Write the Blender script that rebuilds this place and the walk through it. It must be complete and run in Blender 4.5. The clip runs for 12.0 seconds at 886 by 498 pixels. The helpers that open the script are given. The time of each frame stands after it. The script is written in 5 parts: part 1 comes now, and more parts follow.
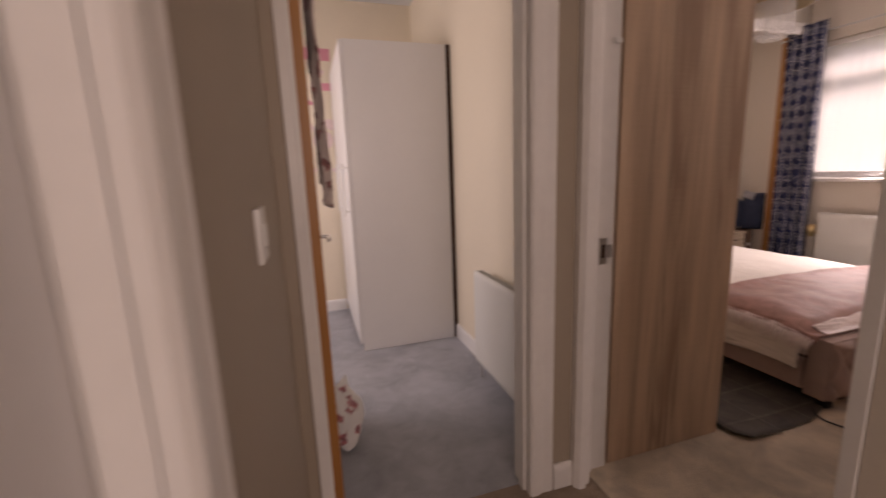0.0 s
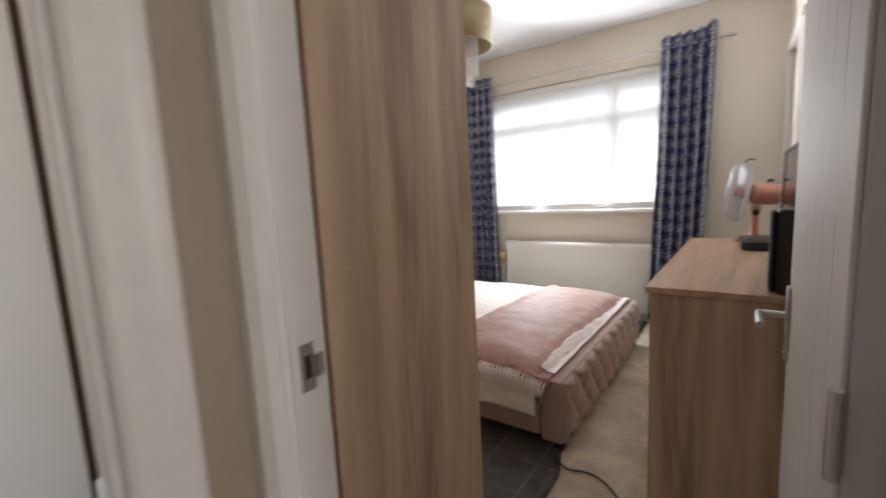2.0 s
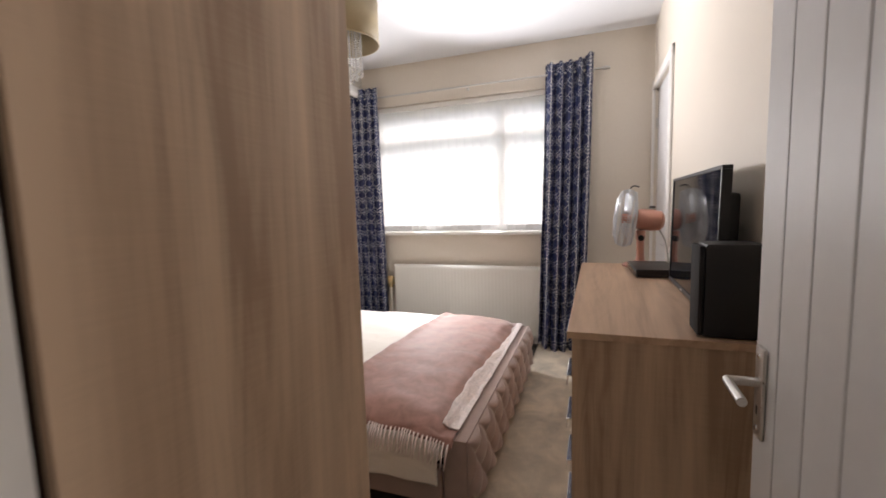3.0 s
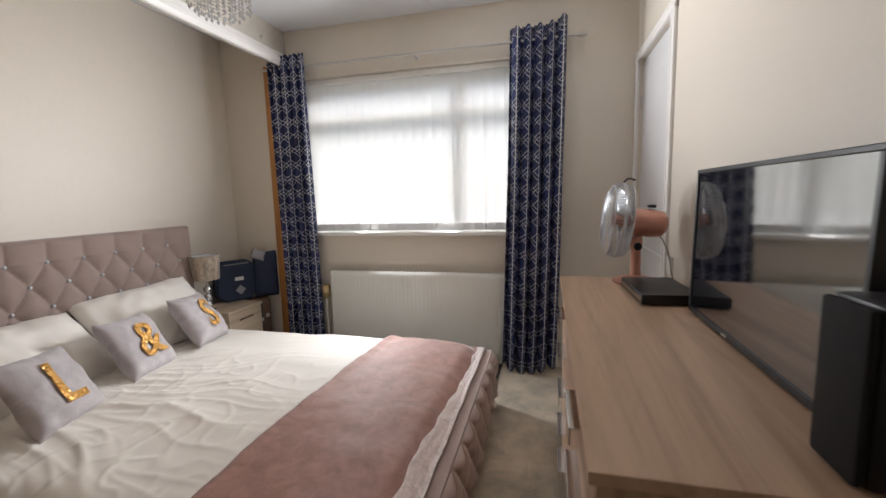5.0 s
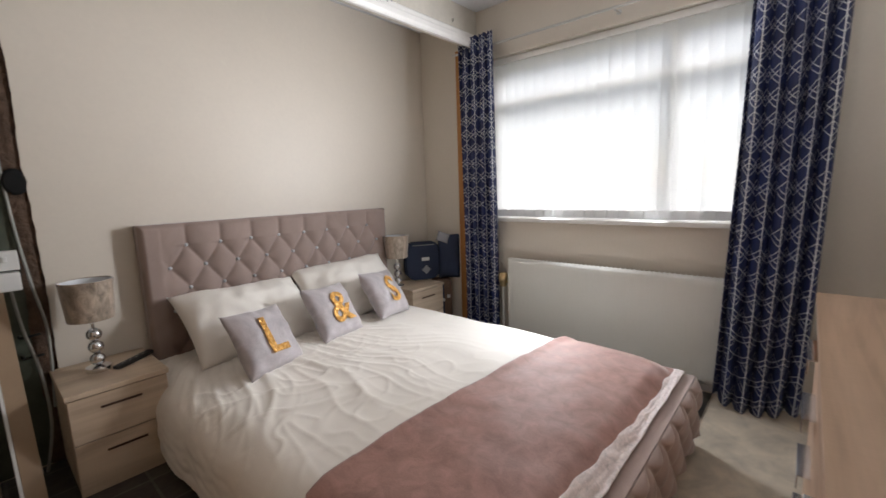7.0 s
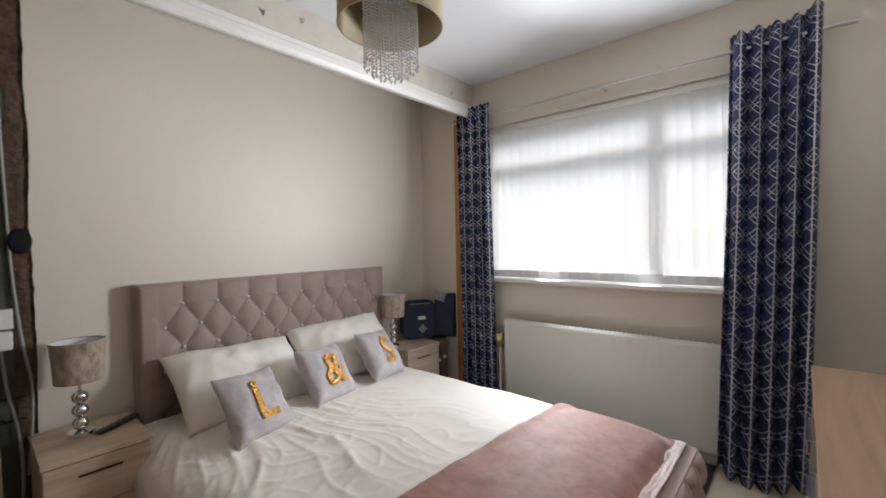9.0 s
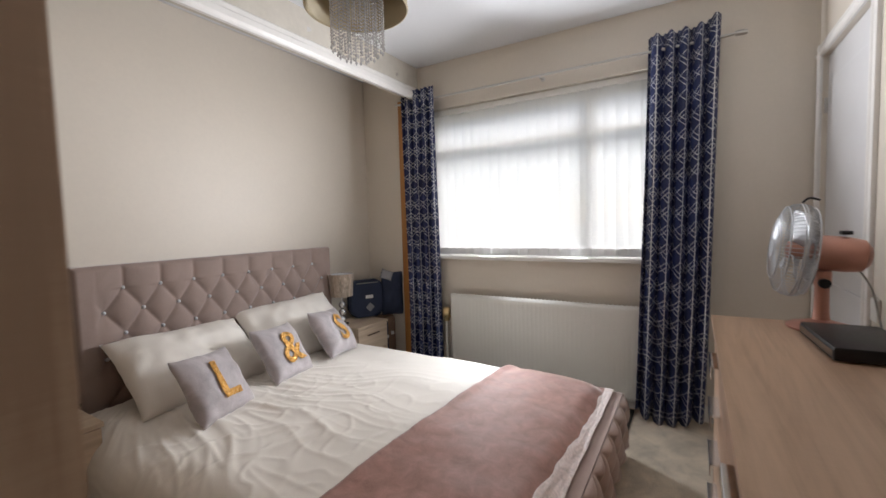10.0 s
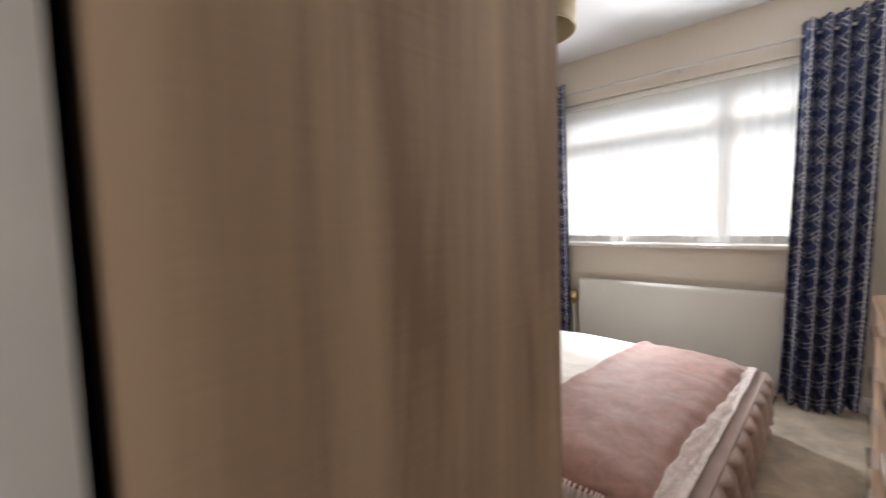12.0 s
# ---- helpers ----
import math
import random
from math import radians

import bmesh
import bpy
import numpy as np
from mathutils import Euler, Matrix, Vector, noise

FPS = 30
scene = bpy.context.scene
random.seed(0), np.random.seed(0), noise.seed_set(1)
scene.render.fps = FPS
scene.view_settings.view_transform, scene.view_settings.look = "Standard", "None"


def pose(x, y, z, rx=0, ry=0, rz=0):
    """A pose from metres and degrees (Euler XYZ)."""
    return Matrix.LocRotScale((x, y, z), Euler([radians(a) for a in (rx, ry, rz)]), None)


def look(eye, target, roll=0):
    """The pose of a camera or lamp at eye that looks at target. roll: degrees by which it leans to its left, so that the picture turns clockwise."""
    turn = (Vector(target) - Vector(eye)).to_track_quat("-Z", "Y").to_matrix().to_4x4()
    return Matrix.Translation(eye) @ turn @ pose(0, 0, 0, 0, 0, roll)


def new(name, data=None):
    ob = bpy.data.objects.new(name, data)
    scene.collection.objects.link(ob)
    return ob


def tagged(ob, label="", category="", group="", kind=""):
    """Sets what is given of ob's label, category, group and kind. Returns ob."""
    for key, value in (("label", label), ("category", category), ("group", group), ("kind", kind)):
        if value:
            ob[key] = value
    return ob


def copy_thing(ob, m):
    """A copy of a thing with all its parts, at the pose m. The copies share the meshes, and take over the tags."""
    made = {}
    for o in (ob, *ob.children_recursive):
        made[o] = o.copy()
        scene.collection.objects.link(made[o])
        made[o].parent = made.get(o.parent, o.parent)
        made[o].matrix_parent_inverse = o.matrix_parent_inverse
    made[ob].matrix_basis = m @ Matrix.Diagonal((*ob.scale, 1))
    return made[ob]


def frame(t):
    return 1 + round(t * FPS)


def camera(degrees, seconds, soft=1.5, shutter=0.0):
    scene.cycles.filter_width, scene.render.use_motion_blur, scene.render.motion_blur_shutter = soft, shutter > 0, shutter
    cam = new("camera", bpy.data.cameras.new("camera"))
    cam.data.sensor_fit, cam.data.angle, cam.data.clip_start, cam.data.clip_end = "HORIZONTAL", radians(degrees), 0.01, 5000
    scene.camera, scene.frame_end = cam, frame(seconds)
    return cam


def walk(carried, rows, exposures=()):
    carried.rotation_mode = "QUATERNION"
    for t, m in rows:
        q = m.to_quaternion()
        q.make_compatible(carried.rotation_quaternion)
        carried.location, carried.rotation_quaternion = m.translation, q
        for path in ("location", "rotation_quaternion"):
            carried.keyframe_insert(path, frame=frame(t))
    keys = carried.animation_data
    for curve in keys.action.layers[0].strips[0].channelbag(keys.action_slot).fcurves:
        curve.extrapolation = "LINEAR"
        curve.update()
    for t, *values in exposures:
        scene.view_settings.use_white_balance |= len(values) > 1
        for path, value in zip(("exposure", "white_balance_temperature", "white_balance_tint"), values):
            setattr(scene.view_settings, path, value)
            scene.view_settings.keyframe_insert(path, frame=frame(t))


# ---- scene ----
cam = camera(93.6, 12.0, shutter=0.5)
PATH = [
    (0, (0.466, 0.488, 1.224), (1.06, 2.362, 0.856), -2.1),
    (0.5, (0.545, 0.591, 1.219), (1.496, 2.315, 0.868), -2.1),
    (1, (0.678, 0.707, 1.213), (1.784, 2.34, 0.879), -2.0),
    (1.5, (0.857, 0.855, 1.241), (2.152, 2.349, 0.939), -2.1),
    (2, (1.001, 1.041, 1.244), (2.605, 2.208, 0.986), -2.9),
    (2.5, (1.174, 1.161, 1.261), (2.974, 2.001, 1.024), -3.1),
    (2.8, (1.257, 1.204, 1.268), (3.097, 1.957, 1.053), -2.1),
    (3, (1.314, 1.238, 1.269), (3.182, 1.922, 1.068), -1.7),
    (3.2, (1.384, 1.277, 1.267), (3.28, 1.884, 1.075), -1.8),
    (5, (1.966, 1.374, 1.306), (3.889, 1.863, 1.051), -1.6),
    (5.5, (2.107, 1.417, 1.289), (4.009, 1.982, 1.035), -2.4),
    (6, (2.175, 1.4, 1.293), (3.977, 2.226, 1.024), -2.5),
    (6.5, (2.214, 1.361, 1.281), (3.841, 2.49, 1.001), -2.2),
    (7, (2.244, 1.354, 1.277), (3.728, 2.663, 0.989), -1.9),
    (7.2, (2.258, 1.356, 1.267), (3.71, 2.704, 0.998), -2.0),
    (8.8, (2.23, 1.329, 1.331), (3.709, 2.674, 1.31), -1.0),
    (9, (2.228, 1.335, 1.331), (3.741, 2.643, 1.296), -1.1),
    (9.5, (2.169, 1.35, 1.318), (3.779, 2.533, 1.239), -1.2),
    (10, (2.038, 1.378, 1.305), (3.746, 2.411, 1.181), -1.6),
    (10.5, (1.938, 1.341, 1.313), (3.67, 2.331, 1.16), -2.1),
    (11, (1.844, 1.305, 1.32), (3.53, 2.367, 1.157), -2.5),
    (11.5, (1.717, 1.359, 1.319), (3.31, 2.558, 1.158), -2.5),
    (12, (1.514, 1.413, 1.271), (2.949, 2.799, 1.132), -1.8),
]
EXPOSURES = [(0, 0.97, 7640, 36), (0.5, 1.4, 6590, 18), (1.0, 1.45, 6140, 10), (1.5, 1.42, 5890, 9), (2.0, 1.55, 6230, 11), (3.2, 1.45, 6480, 15), (5.0, 0.98, 6280, 11), (5.5, 0.9, 6280, 11), (6.5, 1.02, 6180, 11), (9.0, 0.92, 6130, 10), (10.5, 0.95, 6230, 12), (11.4, 1.15, 6280, 12), (12, 1.32, 6330, 12)]
walk(cam, [(t, look(eye, target, roll)) for t, eye, target, roll in PATH], EXPOSURES)

# ---- light ----
world = bpy.data.worlds.new("sky")
scene.world = world
world.use_nodes = True
wn = world.node_tree
sky = wn.nodes.new("ShaderNodeTexSky")
sky.sky_type, sky.sun_disc = "NISHITA", False
sky.sun_elevation, sky.sun_rotation = radians(40), radians(97)
wn.links.new(sky.outputs[0], wn.nodes["Background"].inputs[0])
wn.nodes["Background"].inputs[1].default_value = 0.05


def lamp(name, kind, m, energy, colour=(1, 1, 1), size=1.0, size_y=1.0, angle=0.0, spread=180):
    data = bpy.data.lights.new(name, kind)
    data.energy, data.color = energy, colour
    if kind == "AREA":
        data.shape, data.size, data.size_y, data.spread = "RECTANGLE", size, size_y, radians(spread)
    if kind == "SUN":
        data.angle = angle
    ob = new(name, data)
    ob.matrix_world = m
    return ob


SUN = lamp("sun", "SUN", look((8.0, 1.4, 8.5), (0.0, 2.4, 1.8)), 2.6, (1, 0.97, 0.92), angle=radians(40))
# added fill on the room side of the blind, for ground and sky daylight
lamp("window_fill_up", "AREA", look((5.025, 1.80, 1.50), (4.025, 2.70, 1.76)), 7.2, (1.0, 0.99, 0.98), 0.22, 0.3, spread=96)
lamp("window_fill_up", "AREA", look((5.025, 3.10, 1.50), (4.025, 1.55, 2.22)), 6.6, (1.0, 0.99, 0.98), 0.22, 0.3, spread=72)
for side in (-1, 1):
    lamp("window_fill_down", "AREA", look((5.03, 2.44 - 0.45 * side, 1.13), (4.03, 2.44 + 0.75 * side, 0.10)), 1.7, (0.96, 0.985, 1.0), 0.22, 0.12, spread=76)
KID_LIGHT = lamp("kid_window_daylight", "AREA", look((-1.16, 3.0, 1.6), (0.5, 2.9, 1.2)), 14, (0.93, 0.97, 1.0), 1.4, 1.1)
# added fill from an invented opening at the hallway's unseen end
HALL_FILL = lamp("hall_added_fill", "AREA", look((0.88, -1.66, 1.6), (0.88, 0.4, 1.35)), 9, (1.0, 0.94, 0.86), 0.6, 1.0)


# ---- materials ----
class Nodes:
    """A small helper that wires up the nodes of one material."""

    def __init__(self, name):
        self.material = bpy.data.materials.new(name)
        self.material.use_nodes = True
        self.tree = self.material.node_tree
        self.bsdf = self.tree.nodes["Principled BSDF"]
        self.where = self.tree.nodes.new("ShaderNodeTexCoord")

    def add(self, kind, **values):
        node = self.tree.nodes.new(kind)
        for key, value in values.items():
            node.inputs[key].default_value = value
        return node

    def link(self, a, b):
        self.tree.links.new(a, b)

    def math(self, op, a, b=0.0, c=0.0):
        node = self.tree.nodes.new("ShaderNodeMath")
        node.operation = op
        for slot, value in zip(node.inputs, (a, b, c)):
            if isinstance(value, (int, float)):
                slot.default_value = value
            else:
                self.link(value, slot)
        return node.outputs[0]

    def noise(self, scale, detail=4.0, stretch=(1, 1, 1), rough=0.55, distortion=0.0, coord="Object"):
        m = self.add("ShaderNodeMapping", Scale=stretch)
        self.link(self.where.outputs[coord], m.inputs["Vector"])
        n = self.add("ShaderNodeTexNoise", Scale=scale, Detail=detail, Roughness=rough, Distortion=distortion)
        self.link(m.outputs[0], n.inputs["Vector"])
        return n.outputs["Fac"]

    def ramp(self, fac, *stops):
        r = self.tree.nodes.new("ShaderNodeValToRGB")
        while len(r.color_ramp.elements) < len(stops):
            r.color_ramp.elements.new(0.5)
        for e, (at, colour) in zip(r.color_ramp.elements, stops):
            e.position, e.color = at, (*colour, 1)
        self.link(fac, r.inputs[0])
        return r.outputs[0]

    def mix(self, fac, a, b, mode="MIX"):
        n = self.tree.nodes.new("ShaderNodeMix")
        n.data_type, n.blend_type = "RGBA", mode
        for slot, value in ((n.inputs[0], fac), (n.inputs[6], a), (n.inputs[7], b)):
            if isinstance(value, (int, float)):
                slot.default_value = value
            elif isinstance(value, tuple):
                slot.default_value = (*value, 1)
            else:
                self.link(value, slot)
        return n.outputs[2]

    def bump(self, height, strength, distance=0.01):
        b = self.add("ShaderNodeBump", Strength=strength, Distance=distance)
        self.link(height, b.inputs["Height"])
        self.link(b.outputs[0], self.bsdf.inputs["Normal"])

    def set(self, **values):
        for key, value in values.items():
            slot = self.bsdf.inputs[key.replace("_", " ")]
            if isinstance(value, tuple):
                slot.default_value = (*value, 1) if len(value) == 3 else value
            elif isinstance(value, (int, float)):
                slot.default_value = value
            else:
                self.link(value, slot)
        return self.material


def shade(c, k):
    return tuple(v * k for v in c)


def plain(name, colour, rough=0.5, metal=0.0, vary=0.12, coarse=3.0, fine=60.0, bump=0.08, depth=0.002, **more):
    """A surface with broad and fine variation in its colour, gloss and relief."""
    n = Nodes(name)
    a, b = n.noise(coarse, 3), n.noise(fine, 5)
    both = n.math("ADD", n.math("MULTIPLY", a, 0.65), n.math("MULTIPLY", b, 0.35))
    col = n.ramp(both, (0.3, shade(colour, 1 - vary)), (0.7, shade(colour, 1 + vary * 0.6)))
    r = n.math("ADD", n.math("MULTIPLY", b, 0.16), rough - 0.08)
    n.bump(b, bump, depth)
    return n.set(Base_Color=col, Roughness=r, Metallic=metal, **more)


def carpet(name, colour, vary=0.3, patch=2.6, fleck=0.0):
    n = Nodes(name)
    a, b, c = n.noise(patch, 4, distortion=0.8), n.noise(170, 4), n.noise(14, 4, distortion=0.6)
    both = n.math("ADD", n.math("MULTIPLY", a, 0.55), n.math("ADD", n.math("MULTIPLY", b, 0.2), n.math("MULTIPLY", c, 0.25)))
    col = n.ramp(both, (0.36, shade(colour, 1 - vary)), (0.62, shade(colour, 1 + vary * 0.5)))
    n.bump(n.math("ADD", b, n.math("MULTIPLY", c, 0.8)), 0.7, 0.012)
    return n.set(Base_Color=col, Roughness=0.95, Sheen_Weight=0.25, Sheen_Roughness=0.5)


def oak(name, along, light=(0.70, 0.495, 0.35), dark=(0.46, 0.298, 0.2), knots=0.03):
    """Sawn oak laminate whose grain runs along one axis."""
    n = Nodes(name)
    wide = [5.0, 5.0, 5.0]
    wide[along] = 0.42
    thin = [38.0, 38.0, 38.0]
    thin[along] = 1.4
    saw = [9.0, 9.0, 9.0]
    saw[along] = 150.0
    a = n.noise(1.25, 5, tuple(wide), 0.5, 1.2)
    b = n.noise(1.0, 6, tuple(thin), 0.65, 0.4)
    marks = n.noise(1.0, 3, tuple(saw), 0.6)
    flow = n.noise(0.9, 3, tuple(w * 0.75 for w in wide), 0.5, 2.4)
    figure = n.math("POWER", n.math("ABSOLUTE", n.math("SINE", n.math("MULTIPLY", flow, 30.0))), 5.0)
    patch = n.ramp(n.noise(0.8, 2, tuple(w * 0.5 for w in wide)), (0.48, (0, 0, 0)), (0.60, (1, 1, 1)))
    figure = n.math("MULTIPLY", figure, patch)
    both = n.math("ADD", n.math("MULTIPLY", a, 0.78), n.math("MULTIPLY", b, 0.22))
    both = n.math("SUBTRACT", both, n.math("ADD", n.math("MULTIPLY", figure, knots), n.math("MULTIPLY", marks, 0.06)))
    mid = tuple((p + q) / 2 for p, q in zip(light, dark))
    col = n.ramp(both, (0.26, shade(dark, 0.86)), (0.38, dark), (0.47, mid), (0.60, light))
    n.bump(n.math("SUBTRACT", n.math("ADD", b, n.math("MULTIPLY", marks, 0.4)), n.math("MULTIPLY", figure, 0.3)), 0.3, 0.0012)
    return n.set(Base_Color=col, Roughness=n.math("ADD", n.math("MULTIPLY", b, 0.2), 0.36))


def velvet(name, colour, rough=0.75, sheen=0.5, vary=0.22, crush=9.0, stretch=(1, 1, 1), swirl=1.2):
    n = Nodes(name)
    a, b, c = n.noise(crush, 5, stretch, 0.6, swirl), n.noise(160, 3), n.noise(1.6, 2)
    both = n.math("ADD", n.math("MULTIPLY", a, 0.6), n.math("ADD", n.math("MULTIPLY", b, 0.15), n.math("MULTIPLY", c, 0.25)))
    col = n.ramp(both, (0.34, shade(colour, 1 - vary)), (0.66, shade(colour, 1 + vary)))
    n.bump(n.math("ADD", n.math("MULTIPLY", a, 0.7), n.math("MULTIPLY", b, 0.3)), 0.25, 0.006)
    return n.set(Base_Color=col, Roughness=rough, Sheen_Weight=sheen, Sheen_Roughness=0.35)


WALL = plain("beige_wall_paint", (0.72, 0.655, 0.565), 0.48, vary=0.05, coarse=1.3, fine=45, bump=0.10)
# beige lowered in tone: the hallway's dimness is put into its base colour
HALL_WALL_DIM = plain("dimmed_hall_wall_paint", (0.40, 0.335, 0.262), 0.6, vary=0.06, coarse=1.3, fine=45, bump=0.10)
KID_WALL = plain("cream_wall_paint", (0.80, 0.70, 0.55), 0.6, vary=0.05, coarse=1.5, fine=45, bump=0.10)
CEILING = plain("white_ceiling_paint", (0.74, 0.75, 0.77), 0.9, vary=0.04, coarse=1.0, fine=70, bump=0.2)
GLOSS = plain("white_gloss_paint", (0.83, 0.81, 0.78), 0.34, vary=0.06, coarse=4, fine=30, bump=0.12)
DOOR_PAINT = plain("white_door_paint", (0.74, 0.74, 0.75), 0.40, vary=0.05, coarse=3, fine=30, bump=0.1)
BEAM_PAINT = plain("patched_beam_paint", (0.60, 0.56, 0.49), 0.7, vary=0.12, coarse=5, fine=30, bump=0.3, depth=0.004)
CARPET = carpet("cream_carpet", (0.68, 0.575, 0.44), 0.36, 4.2)
GREY_CARPET = carpet("grey_carpet", (0.40, 0.41, 0.44), 0.3, 3.0)
HALL_CARPET = carpet("brown_carpet", (0.30, 0.22, 0.155), 0.22, 4.0)
OAK_UP = oak("oak_laminate_upright", 2, (0.73, 0.54, 0.38), (0.43, 0.29, 0.195), knots=0.16)
OAK_ALONG = oak("oak_laminate_lengthwise", 0, (0.68, 0.475, 0.325), (0.46, 0.30, 0.195))
OAK_PALE = oak("pale_oak_laminate", 0, (0.68, 0.545, 0.40), (0.50, 0.38, 0.27))
ORANGE_WOOD = oak("orange_varnished_pine", 2, (0.52, 0.24, 0.07), (0.36, 0.15, 0.04))
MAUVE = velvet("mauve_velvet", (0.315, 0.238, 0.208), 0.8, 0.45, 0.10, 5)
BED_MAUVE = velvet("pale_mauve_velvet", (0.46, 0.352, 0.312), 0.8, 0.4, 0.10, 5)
# the strong tone variation also paints the crushed pile's sheen patches
PINK = velvet("dusty_pink_velvet", (0.385, 0.208, 0.172), 0.6, 0.6, 0.28, 16, (1.1, 1.0, 1), 0.6)
# pale pink of the fringe; on the throw's edge it paints velvet sheen
PINK_PALE = velvet("pale_pink_fringe_and_sheen", (0.82, 0.71, 0.68), 0.55, 0.8, 0.26, 34, (1, 1.6, 1))
CUSHION = velvet("grey_velvet", (0.47, 0.43, 0.44), 0.65, 0.6, 0.22, 9)
LINEN = plain("ivory_cotton", (0.86, 0.815, 0.75), 0.85, vary=0.05, coarse=3, fine=220, bump=0.15, depth=0.001, Sheen_Weight=0.15)
CHROME = plain("chrome", (0.78, 0.78, 0.79), 0.12, 1.0, vary=0.03, bump=0.01)
STEEL = plain("brushed_steel", (0.62, 0.60, 0.57), 0.3, 1.0, vary=0.08, fine=120, bump=0.03)
SILVER = plain("pale_silver_paint", (0.58, 0.60, 0.63), 0.38, 0.4, vary=0.05, bump=0.02)
BLACK = plain("black_plastic", (0.014, 0.014, 0.016), 0.4, vary=0.2, fine=150, bump=0.06)
CLOTH_BLACK = plain("black_grille_cloth", (0.010, 0.010, 0.012), 0.85, vary=0.3, fine=300, bump=0.3)
COPPER = plain("rose_gold_metal", (0.58, 0.30, 0.235), 0.36, 0.4, vary=0.02, bump=0.0)
ENAMEL = plain("radiator_enamel", (0.74, 0.73, 0.68), 0.35, vary=0.03, bump=0.04)
BRASS = plain("aged_brass", (0.62, 0.48, 0.26), 0.3, 1.0, vary=0.1, bump=0.03)
WHITE_PLASTIC = plain("white_plastic", (0.80, 0.79, 0.76), 0.3, vary=0.03, bump=0.03)
WHITE_BOARD = plain("white_melamine", (0.78, 0.77, 0.76), 0.35, vary=0.03, bump=0.03)
DARK_GAP = plain("dark_brown_backing", (0.06, 0.03, 0.018), 0.8, vary=0.2)
GREEN_WALL = plain("old_dark_green_paint", (0.075, 0.085, 0.06), 0.7, vary=0.4, coarse=4, fine=25, bump=0.4, depth=0.006)
RUBBLE = plain("broken_plaster_and_brick", (0.12, 0.075, 0.05), 0.95, vary=0.6, coarse=9, fine=35, bump=1.0, depth=0.02)
# near-black that paints the shade inside the wall hole
VOID = plain("hole_shade_black", (0.006, 0.006, 0.006), 0.95, vary=0.2)
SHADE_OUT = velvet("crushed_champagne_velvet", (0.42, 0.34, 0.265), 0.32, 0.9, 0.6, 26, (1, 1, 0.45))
SHADE_IN = plain("white_shade_lining", (0.72, 0.74, 0.76), 0.6, vary=0.03)
DRUM_SHADE = plain("gold_fabric_drum", (0.44, 0.36, 0.22), 0.6, vary=0.12, fine=150, bump=0.1)
NAVY_CLOTH = plain("navy_canvas", (0.028, 0.040, 0.080), 0.8, vary=0.3, fine=200, bump=0.2)
TAN_BAG = plain("brown_leather", (0.16, 0.09, 0.055), 0.5, vary=0.35, coarse=8, fine=60, bump=0.3)
GREY_CLOTH = plain("grey_cloth", (0.32, 0.32, 0.34), 0.85, vary=0.1, fine=150, bump=0.2)
CORD = plain("black_cord", (0.02, 0.02, 0.02), 0.5, vary=0.1)
GREY_CORD = plain("grey_cord", (0.34, 0.34, 0.31), 0.5, vary=0.1)
CARD = plain("brown_card", (0.40, 0.28, 0.18), 0.8, vary=0.1)
STICKER_PINK = plain("pink_sticker", (0.74, 0.30, 0.36), 0.6, vary=0.08)
STICKER_PALE = plain("pale_pink_sticker", (0.80, 0.62, 0.60), 0.6, vary=0.15, coarse=20)
STICKER_GREEN = plain("pale_green_sticker", (0.68, 0.68, 0.52), 0.6, vary=0.05)
GRASS = plain("garden_ground", (0.10, 0.13, 0.06), 0.95, vary=0.4, coarse=0.6, fine=8, bump=0.5)


def make_gold():
    n = Nodes("gold_sequins")
    v = n.tree.nodes.new("ShaderNodeTexVoronoi")
    v.inputs["Scale"].default_value = 130
    n.link(n.where.outputs["Object"], v.inputs["Vector"])
    col = n.ramp(v.outputs["Distance"], (0.0, (0.98, 0.60, 0.20)), (0.7, (0.80, 0.40, 0.09)))
    r = n.tree.nodes.new("ShaderNodeVectorMath")
    r.operation = "SUBTRACT"
    n.link(v.outputs["Color"], r.inputs[0])
    r.inputs[1].default_value = (0.5, 0.5, 0.5)
    tilt = n.tree.nodes.new("ShaderNodeVectorMath")
    tilt.operation = "SCALE"
    n.link(r.outputs[0], tilt.inputs[0])
    tilt.inputs["Scale"].default_value = 1.3
    geo = n.tree.nodes.new("ShaderNodeNewGeometry")
    add = n.tree.nodes.new("ShaderNodeVectorMath")
    n.link(geo.outputs["Normal"], add.inputs[0])
    n.link(tilt.outputs[0], add.inputs[1])
    nor = n.tree.nodes.new("ShaderNodeVectorMath")
    nor.operation = "NORMALIZE"
    n.link(add.outputs[0], nor.inputs[0])
    n.link(nor.outputs[0], n.bsdf.inputs["Normal"])
    return n.set(Base_Color=col, Roughness=0.3, Metallic=0.4)


